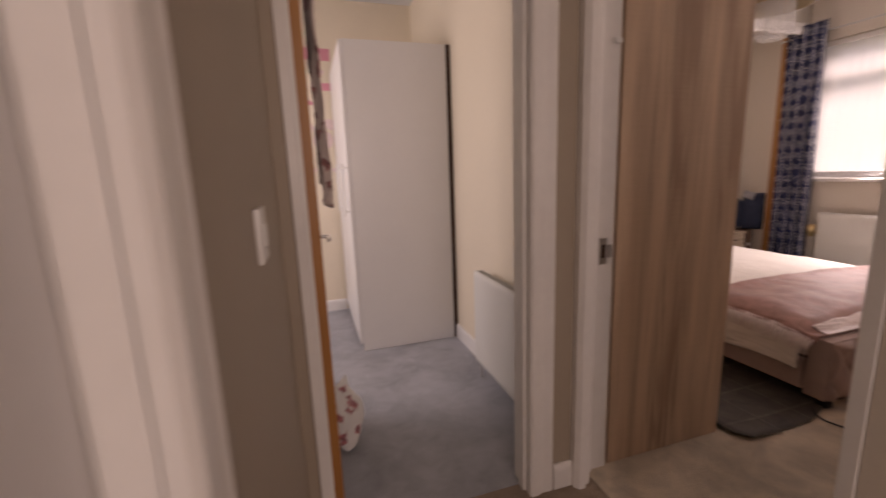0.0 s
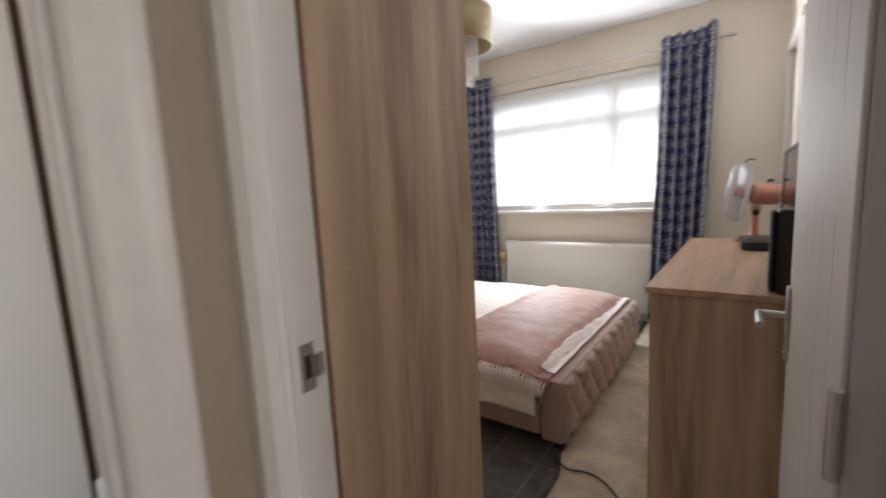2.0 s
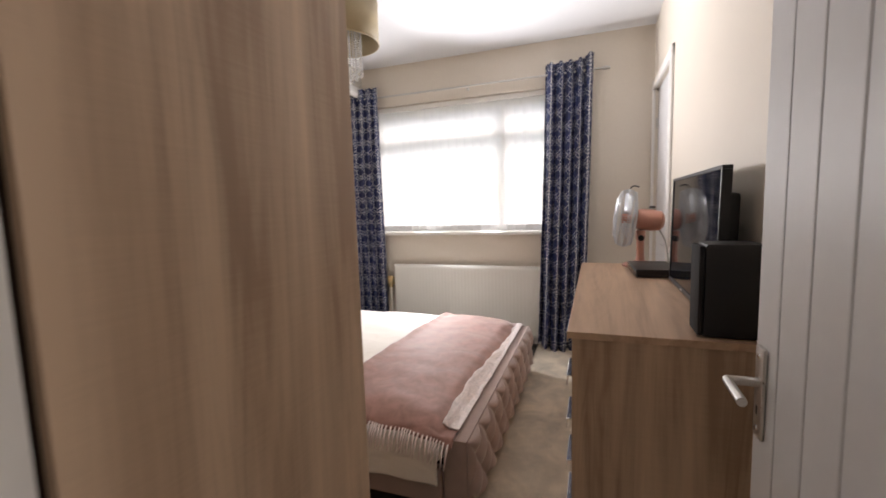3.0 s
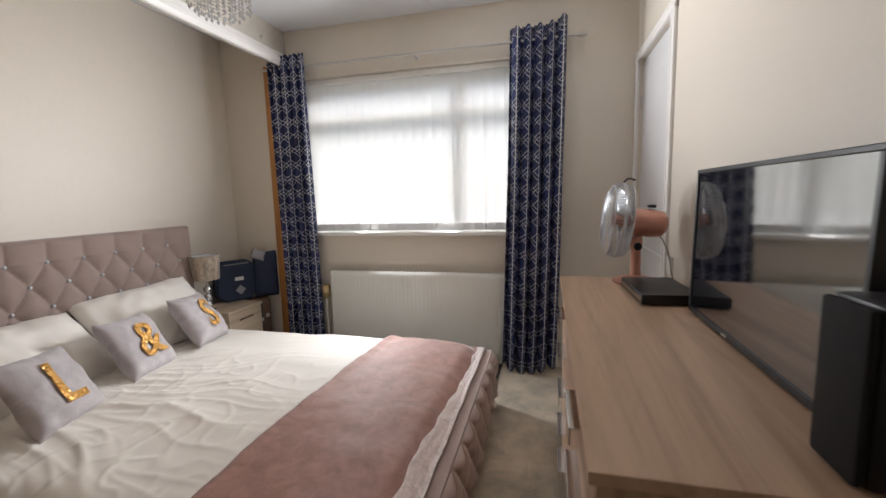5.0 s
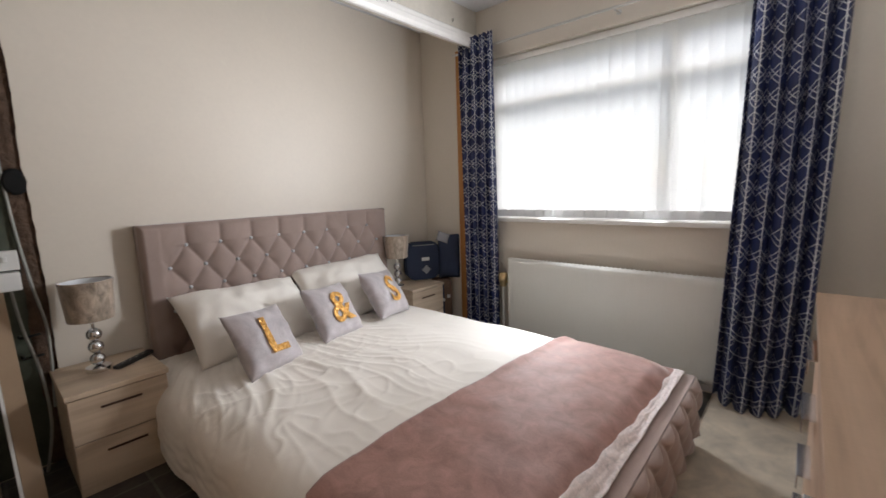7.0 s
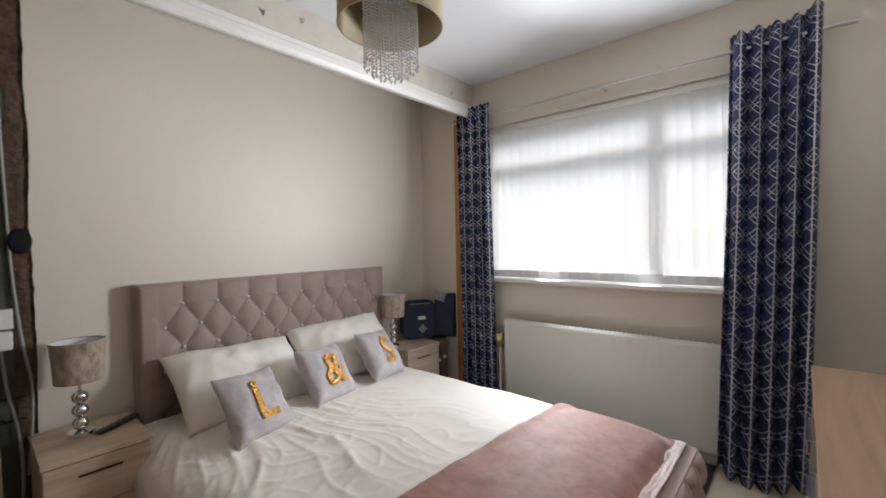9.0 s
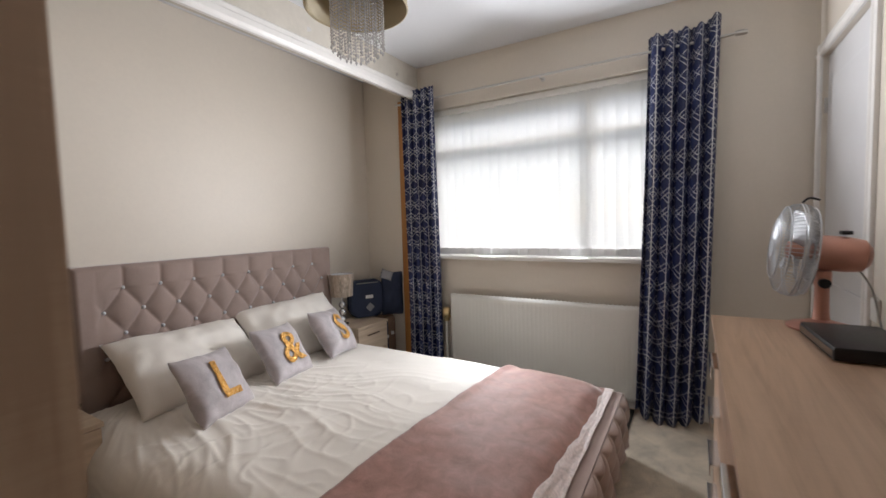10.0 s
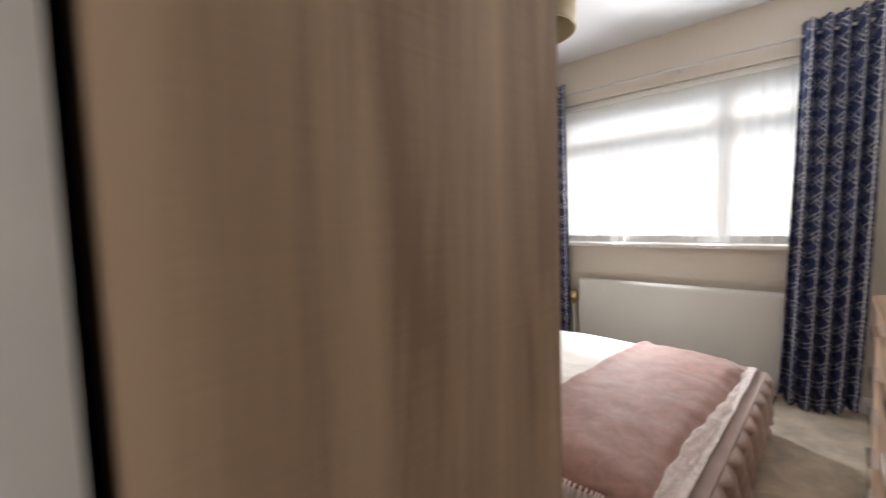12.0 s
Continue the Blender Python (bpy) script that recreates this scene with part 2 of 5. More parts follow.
def make_curtain():
    """Navy satin with a silver lattice of uprights and doubled chevrons, laid out in metres along the cloth."""
    n = Nodes("navy_curtain_cloth")
    sep = n.tree.nodes.new("ShaderNodeSeparateXYZ")
    n.link(n.where.outputs["UV"], sep.inputs[0])
    u, v = sep.outputs[0], sep.outputs[1]
    gap, rise = 0.15, 0.112
    column = n.math("MULTIPLY", u, 1 / gap)
    wave = n.math("MULTIPLY", n.math("ABSOLUTE", n.math("SUBTRACT", n.math("FRACT", column), 0.5)), 2.0)
    row = n.math("MULTIPLY", v, 1 / rise)
    total = None
    for k, (lean, start, keep) in enumerate(((0.55, 0.0, 0.0), (0.55, 0.26, 0.25), (-0.55, 0.5, 0.0), (-0.55, 0.76, 0.25))):
        step = n.math("ADD", n.math("ADD", row, n.math("MULTIPLY", wave, lean)), start)
        line = n.math("GREATER_THAN", 0.019, n.math("ABSOLUTE", n.math("SUBTRACT", n.math("FRACT", step), 0.5)))
        cell = n.tree.nodes.new("ShaderNodeCombineXYZ")
        n.link(n.math("FLOOR", n.math("MULTIPLY", column, 2.0)), cell.inputs[0])
        n.link(n.math("FLOOR", step), cell.inputs[1])
        cell.inputs[2].default_value = 3.0 * k
        dice = n.tree.nodes.new("ShaderNodeTexWhiteNoise")
        n.link(cell.outputs[0], dice.inputs[0])
        line = n.math("MULTIPLY", line, n.math("GREATER_THAN", dice.outputs[0], keep))
        total = line if total is None else n.math("MAXIMUM", total, line)
    upright = n.math("GREATER_THAN", 0.017, n.math("ABSOLUTE", n.math("SUBTRACT", n.math("FRACT", n.math("ADD", column, 0.5)), 0.5)))
    total = n.math("MAXIMUM", total, upright)
    a = n.noise(7, 3)
    navy = n.ramp(a, (0.3, (0.005, 0.011, 0.058)), (0.7, (0.009, 0.020, 0.098)))
    col = n.mix(total, navy, (0.66, 0.66, 0.67))
    n.bump(n.noise(260, 2), 0.1, 0.001)
    return n.set(Base_Color=col, Roughness=n.math("SUBTRACT", 0.5, n.math("MULTIPLY", total, 0.14)), Metallic=n.math("MULTIPLY", total, 0.3), Sheen_Weight=0.03)


def make_lino():
    """Dark slate-look vinyl with printed square tiles."""
    n = Nodes("slate_look_vinyl")
    b = n.tree.nodes.new("ShaderNodeTexBrick")
    b.offset = 0.0
    for key, value in (("Scale", 1.0), ("Mortar Size", 0.006), ("Brick Width", 0.22), ("Row Height", 0.22)):
        b.inputs[key].default_value = value
    b.inputs["Color1"].default_value, b.inputs["Color2"].default_value, b.inputs["Mortar"].default_value = (0.055, 0.05, 0.045, 1), (0.085, 0.08, 0.072, 1), (0.12, 0.115, 0.105, 1)
    n.link(n.where.outputs["Object"], b.inputs["Vector"])
    col = n.mix(0.7, b.outputs["Color"], n.ramp(n.noise(11, 6, distortion=1.0), (0.3, (0.4, 0.4, 0.4)), (0.7, (1.4, 1.35, 1.25))), "MULTIPLY")
    n.bump(n.noise(40, 5), 0.25, 0.003)
    return n.set(Base_Color=col, Roughness=0.5)


def make_blind(name="white_blind_cloth", through_it=0.37, open_weave=0.15):
    """Thin white woven cloth that glows with daylight and lets some of it straight through its open weave."""
    n = Nodes(name)
    weave = n.noise(420, 2, (1, 1, 0.3))
    col = n.ramp(weave, (0.3, (0.80, 0.81, 0.82)), (0.7, (0.88, 0.88, 0.87)))
    diff = n.add("ShaderNodeBsdfDiffuse", Roughness=0.5)
    trans = n.add("ShaderNodeBsdfTranslucent")
    n.link(col, diff.inputs[0])
    n.link(col, trans.inputs[0])
    mix = n.add("ShaderNodeMixShader", Fac=through_it)
    n.link(diff.outputs[0], mix.inputs[1])
    n.link(trans.outputs[0], mix.inputs[2])
    weft = n.add("ShaderNodeMixShader", Fac=open_weave)
    n.link(mix.outputs[0], weft.inputs[1])
    n.link(n.tree.nodes.new("ShaderNodeBsdfTransparent").outputs[0], weft.inputs[2])
    n.link(weft.outputs[0], n.tree.nodes["Material Output"].inputs["Surface"])
    return n.material


def make_glass(name, rough=0.0, tint=(1, 1, 1), ior=1.45):
    n = Nodes(name)
    return n.set(Base_Color=tint, Roughness=rough, Transmission_Weight=1.0, IOR=ior)


def make_floral(name, base, petal):
    """Printed cotton: scattered roses and sprigs on a pale ground."""
    n = Nodes(name)
    v = n.tree.nodes.new("ShaderNodeTexVoronoi")
    v.inputs["Scale"].default_value = 17
    warp = n.add("ShaderNodeMix")
    warp.data_type = "RGBA"
    warp.inputs[0].default_value = 0.06
    n.link(n.where.outputs["Object"], warp.inputs[6])
    swirl = n.add("ShaderNodeTexNoise", Scale=30.0, Detail=3.0)
    n.link(n.where.outputs["Object"], swirl.inputs["Vector"])
    n.link(swirl.outputs["Color"], warp.inputs[7])
    n.link(warp.outputs[2], v.inputs["Vector"])
    bloom = n.ramp(v.outputs["Distance"], (0.30, (1, 1, 1)), (0.42, (0, 0, 0)))
    rose = n.ramp(n.noise(60, 3), (0.35, shade(petal, 0.55)), (0.65, shade(petal, 1.3)))
    ground = n.ramp(n.noise(9, 4), (0.3, shade(base, 0.86)), (0.7, base))
    n.bump(n.noise(220, 2), 0.15, 0.001)
    return n.set(Base_Color=n.mix(bloom, ground, rose), Roughness=0.85, Sheen_Weight=0.2)


FLORAL = make_floral("mauve_floral_cotton", (0.70, 0.60, 0.56), (0.36, 0.17, 0.16))
FLORAL_WHITE = make_floral("white_floral_cotton", (0.82, 0.79, 0.76), (0.44, 0.16, 0.17))
GOLD = make_gold()
CURTAIN = make_curtain()
LINO = make_lino()
BLIND = make_blind()
BLIND_HEM = make_blind("blind_hem_pocket", 0.05, 0.08)
GLASS = make_glass("window_glass", 0.0, (1, 1, 1), 1.05)
CRYSTAL = plain("cut_crystal", (0.93, 0.93, 0.92), 0.08, vary=0.03, bump=0.0, Transmission_Weight=0.55, IOR=1.3)
SCREEN = plain("dark_glossy_screen", (0.008, 0.010, 0.014), 0.06, vary=0.1, bump=0.0, Specular_IOR_Level=1.0, IOR=2.5)


# ---- building blocks ----
def add_box(bm, a, b, bevel=0.0, m=None):
    """An upright block between two corners, its edges rounded."""
    made = bmesh.ops.create_cube(bm, size=1.0)["verts"]
    for v in made:
        v.co = Vector(((a[i] + b[i]) / 2 + v.co[i] * (b[i] - a[i]) for i in range(3)))
    edges = list({e for v in made for e in v.link_edges})
    if bevel:
        out = bmesh.ops.bevel(bm, geom=edges, offset=bevel, segments=2, profile=0.6, affect="EDGES", clamp_overlap=True)
        made = list({v for f in out["faces"] for v in f.verts} | {v for v in made if v.is_valid})
    if m is not None:
        bmesh.ops.transform(bm, matrix=m, verts=[v for v in made if v.is_valid])
    return bm


def block(a, b, bevel=0.0, m=None):
    return add_box(bmesh.new(), a, b, bevel, m)


def blocks(*pairs, bevel=0.0):
    bm = bmesh.new()
    for a, b in pairs:
        add_box(bm, a, b, bevel)
    return bm


def add_lathe(bm, profile, at=(0, 0, 0), seg=32, m=None):
    """A turned body: rings of (radius, height) about an upright axis, closed at both ends."""
    rings = []
    for r, z in profile:
        if r < 1e-5:
            rings.append([bm.verts.new((at[0], at[1], at[2] + z))])
        else:
            rings.append([bm.verts.new((at[0] + r * math.cos(2 * math.pi * k / seg), at[1] + r * math.sin(2 * math.pi * k / seg), at[2] + z)) for k in range(seg)])
    for p, q in zip(rings, rings[1:]):
        for k in range(seg):
            j = (k + 1) % seg
            if len(p) == 1 and len(q) == 1:
                break
            if len(p) == 1:
                bm.faces.new((p[0], q[j], q[k]))
            elif len(q) == 1:
                bm.faces.new((p[k], p[j], q[0]))
            else:
                bm.faces.new((p[k], p[j], q[j], q[k]))
    if m is not None:
        bmesh.ops.transform(bm, matrix=m, verts=[v for ring in rings for v in ring])
    return bm


def lathe(profile, at=(0, 0, 0), seg=32, m=None):
    return add_lathe(bmesh.new(), profile, at, seg, m)


def ball(r, z=0.0, n=8):
    return [(r * math.sin(math.pi * k / n), z - r * math.cos(math.pi * k / n)) for k in range(n + 1)]


def add_tube(bm, points, r, seg=8, taper=None):
    """A round rod or cord through the points."""
    points = [Vector(p) for p in points]
    rings = []
    for k, p in enumerate(points):
        d = (points[min(k + 1, len(points) - 1)] - points[max(k - 1, 0)]).normalized()
        side = d.orthogonal().normalized() if k == 0 else (side - d * side.dot(d)).normalized()
        up = d.cross(side)
        rr = r if taper is None else r * taper[k]
        rings.append([bm.verts.new(p + rr * (math.cos(2 * math.pi * j / seg) * side + math.sin(2 * math.pi * j / seg) * up)) for j in range(seg)])
    for a, b in zip(rings, rings[1:]):
        for j in range(seg):
            bm.faces.new((a[j], a[(j + 1) % seg], b[(j + 1) % seg], b[j]))
    bm.faces.new(rings[0][::-1])
    bm.faces.new(rings[-1])
    return bm


def tube(points, r, seg=8, taper=None):
    return add_tube(bmesh.new(), points, r, seg, taper)


def smooth_line(points, n=8):
    """More points between the given ones, on a soft curve."""
    p = [Vector(points[0])] + [Vector(q) for q in points] + [Vector(points[-1])]
    out = []
    for i in range(1, len(p) - 2):
        for k in range(n):
            t = k / n
            a, b, c, d = p[i - 1 : i + 3]
            out.append(0.5 * (2 * b + (c - a) * t + (2 * a - 5 * b + 4 * c - d) * t * t + (3 * b - a - 3 * c + d) * t ** 3))
    return out + [p[-1]]


def add_sheet(bm, f, nu, nv, uv=None):
    """A grid over 0..1 x 0..1 laid where f puts it."""
    grid = [[bm.verts.new(f(i / nu, j / nv)) for j in range(nv + 1)] for i in range(nu + 1)]
    layer = bm.loops.layers.uv.verify() if uv else None
    for i in range(nu):
        for j in range(nv):
            face = bm.faces.new((grid[i][j], grid[i + 1][j], grid[i + 1][j + 1], grid[i][j + 1]))
            if uv:
                for loop, (a, b) in zip(face.loops, ((i, j), (i + 1, j), (i + 1, j + 1), (i, j + 1))):
                    loop[layer].uv = uv(a / nu, b / nv)
    return bm


def sheet(f, nu, nv, uv=None):
    return add_sheet(bmesh.new(), f, nu, nv, uv)


def extrude_profile(profile, a, b, axis):
    """A moulding: a closed outline of (depth, height) pairs pulled from a to b along an axis (0 x, 1 y, 2 z)."""
    bm = bmesh.new()
    others = [i for i in range(3) if i != axis]
    ends = []
    for at in (a, b):
        ring = []
        for p in profile:
            co = [0, 0, 0]
            co[axis], co[others[0]], co[others[1]] = at, p[0], p[1]
            ring.append(bm.verts.new(co))
        ends.append(ring)
    n = len(profile)
    for k in range(n):
        bm.faces.new((ends[0][k], ends[0][(k + 1) % n], ends[1][(k + 1) % n], ends[1][k]))
    bm.faces.new(ends[0][::-1])
    bm.faces.new(ends[1])
    bmesh.ops.recalc_face_normals(bm, faces=bm.faces)
    return bm


def finish(name, bm, material, smooth=None, thick=0.0):
    bmesh.ops.recalc_face_normals(bm, faces=bm.faces)
    data = bpy.data.meshes.new(name)
    bm.to_mesh(data)
    bm.free()
    data.materials.append(material)
    if smooth is not None:
        data.shade_smooth()
        if smooth < 180:
            data.set_sharp_from_angle(angle=radians(smooth))
    ob = new(name, data)
    if thick:
        mod = ob.modifiers.new("thickness", "SOLIDIFY")
        mod.thickness, mod.offset = thick, 0.0
    return ob


def part(name, bm, material, parent, label="", smooth=None, thick=0.0, m=None):
    ob = finish(name, bm, material, smooth, thick)
    ob.parent = parent
    if m is not None:
        ob.matrix_local = m
    return tagged(ob, label)


def repeat(first, m):
    """Another part on the same mesh, under the same thing."""
    ob = first.copy()
    scene.collection.objects.link(ob)
    ob.matrix_local = m
    return ob


def thing(name, label, category, at=(0, 0, 0), group="", m=None):
    ob = new(name)
    ob.empty_display_size = 0.1
    ob.matrix_world = m if m is not None else pose(*at)
    return tagged(ob, label, category, group)


def setting(name, bm, material, label, category, smooth=None):
    return tagged(finish(name, bm, material, smooth), label, category, kind="structure")


def wobble(x, y, z=0.0, scale=1.0):
    return noise.noise(Vector((x * scale, y * scale, z * scale)))


# ---- the large structure ----
EAST, NORTH, SOUTH, TOP = 5.09, 4.075, 0.80, 2.64
ROOM_W, HALL_E, HALL_W, HALL_N = 1.50, 1.37, 0.385, 1.725
WIN_S, WIN_N, WIN_B, WIN_T = 1.52, 3.36, 1.03, 2.262

setting("ground", block((-150, -150, -0.6), (150, 150, -0.35)), GRASS, "garden ground outside the house", "ground")
setting("floor", block((ROOM_W - 0.06, SOUTH - 0.1, -0.15), (EAST + 0.1, NORTH + 0.15, 0.0)), CARPET, "soft cream bedroom carpet with worn patches", "carpet")
setting("floor_hall", block((HALL_W - 0.1, -1.7, -0.15), (ROOM_W - 0.06, HALL_N + 0.06, -0.003)), HALL_CARPET, "flat brown hallway carpet", "carpet")
setting("floor_child_room", block((-1.3, HALL_N + 0.06, -0.15), (1.5, 4.45, 0.0)), GREY_CARPET, "grey carpet of the child's room", "carpet")
setting("ceiling", block((-1.35, -1.8, TOP), (EAST + 0.3, NORTH + 0.4, TOP + 0.15)), CEILING, "plain white painted ceiling", "ceiling")

setting("wall_east", blocks(((EAST, SOUTH - 0.15, -0.15), (EAST + 0.3, WIN_S, TOP)), ((EAST, WIN_N, -0.15), (EAST + 0.3, NORTH + 0.35, TOP)),
        ((EAST, WIN_S, -0.15), (EAST + 0.3, WIN_N, WIN_B - 0.03)), ((EAST, WIN_S, WIN_T), (EAST + 0.3, WIN_N, TOP))), WALL, "beige painted wall with the wide window", "wall")
setting("wall_north", block((ROOM_W, NORTH, -0.15), (EAST, NORTH + 0.12, TOP)), GREEN_WALL, "old dark green wall left bare beside the plaster", "wall")
setting("wall_north_outer", block((-1.3, 4.3, -0.15), (ROOM_W, 4.45, TOP)), KID_WALL, "cream painted wall of the child's room with stickers", "wall")
DOOR_W = (4.26, 5.02, 2.13)
setting("wall_south", blocks(((ROOM_W - 0.13, SOUTH - 0.12, -0.15), (DOOR_W[0], SOUTH, TOP)), ((DOOR_W[1], SOUTH - 0.12, -0.15), (EAST, SOUTH, TOP)),
        ((DOOR_W[0], SOUTH - 0.12, DOOR_W[2]), (DOOR_W[1], SOUTH, TOP))), WALL, "beige painted wall behind the chest of drawers", "wall")
setting("wall_south_backing", block((DOOR_W[0] - 0.1, SOUTH - 0.3, -0.15), (EAST + 0.2, SOUTH - 0.125, TOP)), WALL, "wall behind the closed cupboard door", "wall")
DOOR_S, DOOR_N, DOOR_T = 0.925, 1.752, 2.02
setting("wall_west", blocks(((HALL_E, SOUTH, -0.15), (ROOM_W, DOOR_S - 0.03, TOP)), ((HALL_E, DOOR_S - 0.03, DOOR_T + 0.03), (ROOM_W, DOOR_N + 0.03, TOP)),
        ((HALL_E, DOOR_N + 0.03, -0.15), (ROOM_W, HALL_N + 0.109, TOP)), ((HALL_E + 0.09, HALL_N + 0.109, -0.15), (ROOM_W, 4.3, TOP))), WALL, "beige partition wall with the bedroom doorway", "wall")
setting("wall_hall_east", block((HALL_E, -1.7, -0.15), (ROOM_W - 0.01, SOUTH - 0.12, TOP)), HALL_WALL_DIM, "beige hallway wall", "wall")
KID_L, KID_R, KID_T = 0.45, 1.165, 2.02
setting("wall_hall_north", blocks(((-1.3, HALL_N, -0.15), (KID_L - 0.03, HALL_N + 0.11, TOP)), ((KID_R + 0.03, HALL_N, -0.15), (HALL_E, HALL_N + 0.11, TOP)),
        ((KID_L - 0.03, HALL_N, KID_T + 0.03), (KID_R + 0.03, HALL_N + 0.11, TOP))), HALL_WALL_DIM, "beige hallway wall with the child's room doorway", "wall")
setting("wall_child_east", block((HALL_E + 0.08, HALL_N + 0.11, -0.15), (HALL_E + 0.0895, 4.3, TOP)), KID_WALL, "cream wall behind the child's radiator", "wall")
HD_S, HD_N = -0.18, 0.70
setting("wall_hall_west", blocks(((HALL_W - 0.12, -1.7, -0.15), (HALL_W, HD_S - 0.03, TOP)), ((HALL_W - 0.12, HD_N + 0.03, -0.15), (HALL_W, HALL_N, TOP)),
        ((HALL_W - 0.12, HD_S - 0.03, DOOR_T + 0.03), (HALL_W, HD_N + 0.03, TOP))), HALL_WALL_DIM, "beige hallway wall with a light switch", "wall")
setting("wall_hall_west_backing", block((HALL_W - 0.35, HD_S - 0.1, -0.15), (HALL_W - 0.125, HD_N + 0.1, TOP)), HALL_WALL_DIM, "wall behind the closed hallway door", "wall")
setting("wall_hall_south", blocks(((HALL_W - 0.12, -1.8, -0.15), (0.55, -1.7, TOP)), ((1.21, -1.8, -0.15), (ROOM_W, -1.7, TOP)), ((0.55, -1.8, -0.15), (1.21, -1.7, 1.1)), ((0.55, -1.8, 2.1), (1.21, -1.7, TOP))), HALL_WALL_DIM, "plain end wall of the hallway with an added small window", "wall")
setting("wall_child_west", blocks(((-1.3, HALL_N, -0.15), (-1.2, 2.3, TOP)), ((-1.3, 3.7, -0.15), (-1.2, 4.45, TOP)), ((-1.3, 2.3, -0.15), (-1.2, 3.7, 1.05)), ((-1.3, 2.3, 2.15), (-1.2, 3.7, TOP))), KID_WALL, "cream wall with the child's room window", "wall")


def ragged_plaster():
    """The painted plaster on the headboard wall: its near end is torn to an uneven edge."""
    def face(u, v):
        z = TOP * v
        left = 2.452 - 0.008 * z + 0.012 * wobble(z, 1.3, 0, 3.0) + 0.006 * wobble(z, 7.7, 0, 17.0)
        return Vector((left + (EAST - left) * u, NORTH - 0.022, z))
    bm = sheet(face, 24, 90)
    back = bmesh.ops.extrude_face_region(bm, geom=list(bm.faces))
    bmesh.ops.translate(bm, vec=(0, 0.0215, 0), verts=[g for g in back["geom"] if isinstance(g, bmesh.types.BMVert)])
    return bm


setting("wall_north_plaster", ragged_plaster(), WALL, "beige painted plaster with a torn edge behind the bed", "wall")


def rubble():
    def face(u, v):
        z = TOP * v
        left = 2.375 - 0.008 * z + 0.02 * wobble(z, 4.1, 0, 4.0) + 0.012 * wobble(z, 9.0, 0, 15.0)
        right = 2.47
        return Vector((left + (right - left) * u, NORTH - 0.004 - 0.012 * math.sin(math.pi * min(1, u * 1.2)) * (0.6 + 0.8 * wobble(u, z, 2.0, 12.0)), z))
    return sheet(face, 8, 150)


setting("plaster_break", rubble(), RUBBLE, "rough brown strip of broken plaster and brick", "wall", smooth=180)

# downstand over the bed with its white moulding, and the bare timber post below its end
setting("beam", block((ROOM_W, 3.435, 2.385), (EAST, 3.52, TOP), 0.004), BEAM_PAINT, "patched beige downstand across the ceiling", "beam")
MOULD = [(d, z + 0.018) for d, z in [(3.434, 2.335), (3.434, 2.44), (3.424, 2.44), (3.412, 2.428), (3.410, 2.402), (3.402, 2.394), (3.400, 2.362), (3.410, 2.347), (3.412, 2.335)]]
setting("trim_beam", extrude_profile(MOULD, ROOM_W, EAST - 0.002, 0), GLOSS, "white painted wooden moulding along the downstand", "moulding")
setting("trim_post", block((EAST - 0.03, 3.555, 0.0), (EAST - 0.001, 3.635, 2.385), 0.004), ORANGE_WOOD, "bare orange pine post beside the curtain", "post")
for k in range(9):
    x = 2.3 + 0.31 * k + 0.05 * math.sin(9 * k)
    setting("beam_filler", lathe([(0.0, 0.0), (0.02, 0.0005), (0.026, -0.001), (0.0, -0.0016)], (0, 0, 0), 12,
            pose(x, 3.435, 2.50 + 0.07 * math.sin(5.1 * k), 90, 0, 30 * k) @ Matrix.Diagonal((1, 0.6, 1, 1))), GLOSS, "small white filler patch on the downstand", "filler patch")


def skirting(name, a, b, axis, at, out, label):
    """A skirting board along a wall: out is the way it stands proud."""
    prof = [(at, -0.002), (at, 0.10), (at + out * 0.008, 0.10), (at + out * 0.014, 0.088), (at + out * 0.016, 0.075), (at + out * 0.016, -0.002)]
    return setting(name, extrude_profile(prof, a, b, axis), GLOSS, label, "skirting")


skirting("baseboard_east", SOUTH, NORTH - 0.02, 1, EAST - 0.001, -1, "white skirting board below the window")
skirting("baseboard_south", 1.55, 4.18, 0, SOUTH + 0.001, 1, "white skirting board behind the chest")
skirting("baseboard_north", 2.48, EAST - 0.02, 0, NORTH - 0.023, -1, "white skirting board behind the bed")
skirting("baseboard_hall", KID_R + 0.102, 1.345, 0, HALL_N - 0.001, -1, "white skirting board on the strip between two doorways")
skirting("baseboard_hall_west", HD_N + 0.09, HALL_N - 0.02, 1, HALL_W + 0.001, 1, "white skirting board below the light switch")
skirting("baseboard_child_north", -1.2, 0.72, 0, 4.299, -1, "white skirting board in the child's room")
skirting("baseboard_child_east", 1.86, 3.3, 1, HALL_E + 0.079, -1, "white skirting board behind the child's radiator")


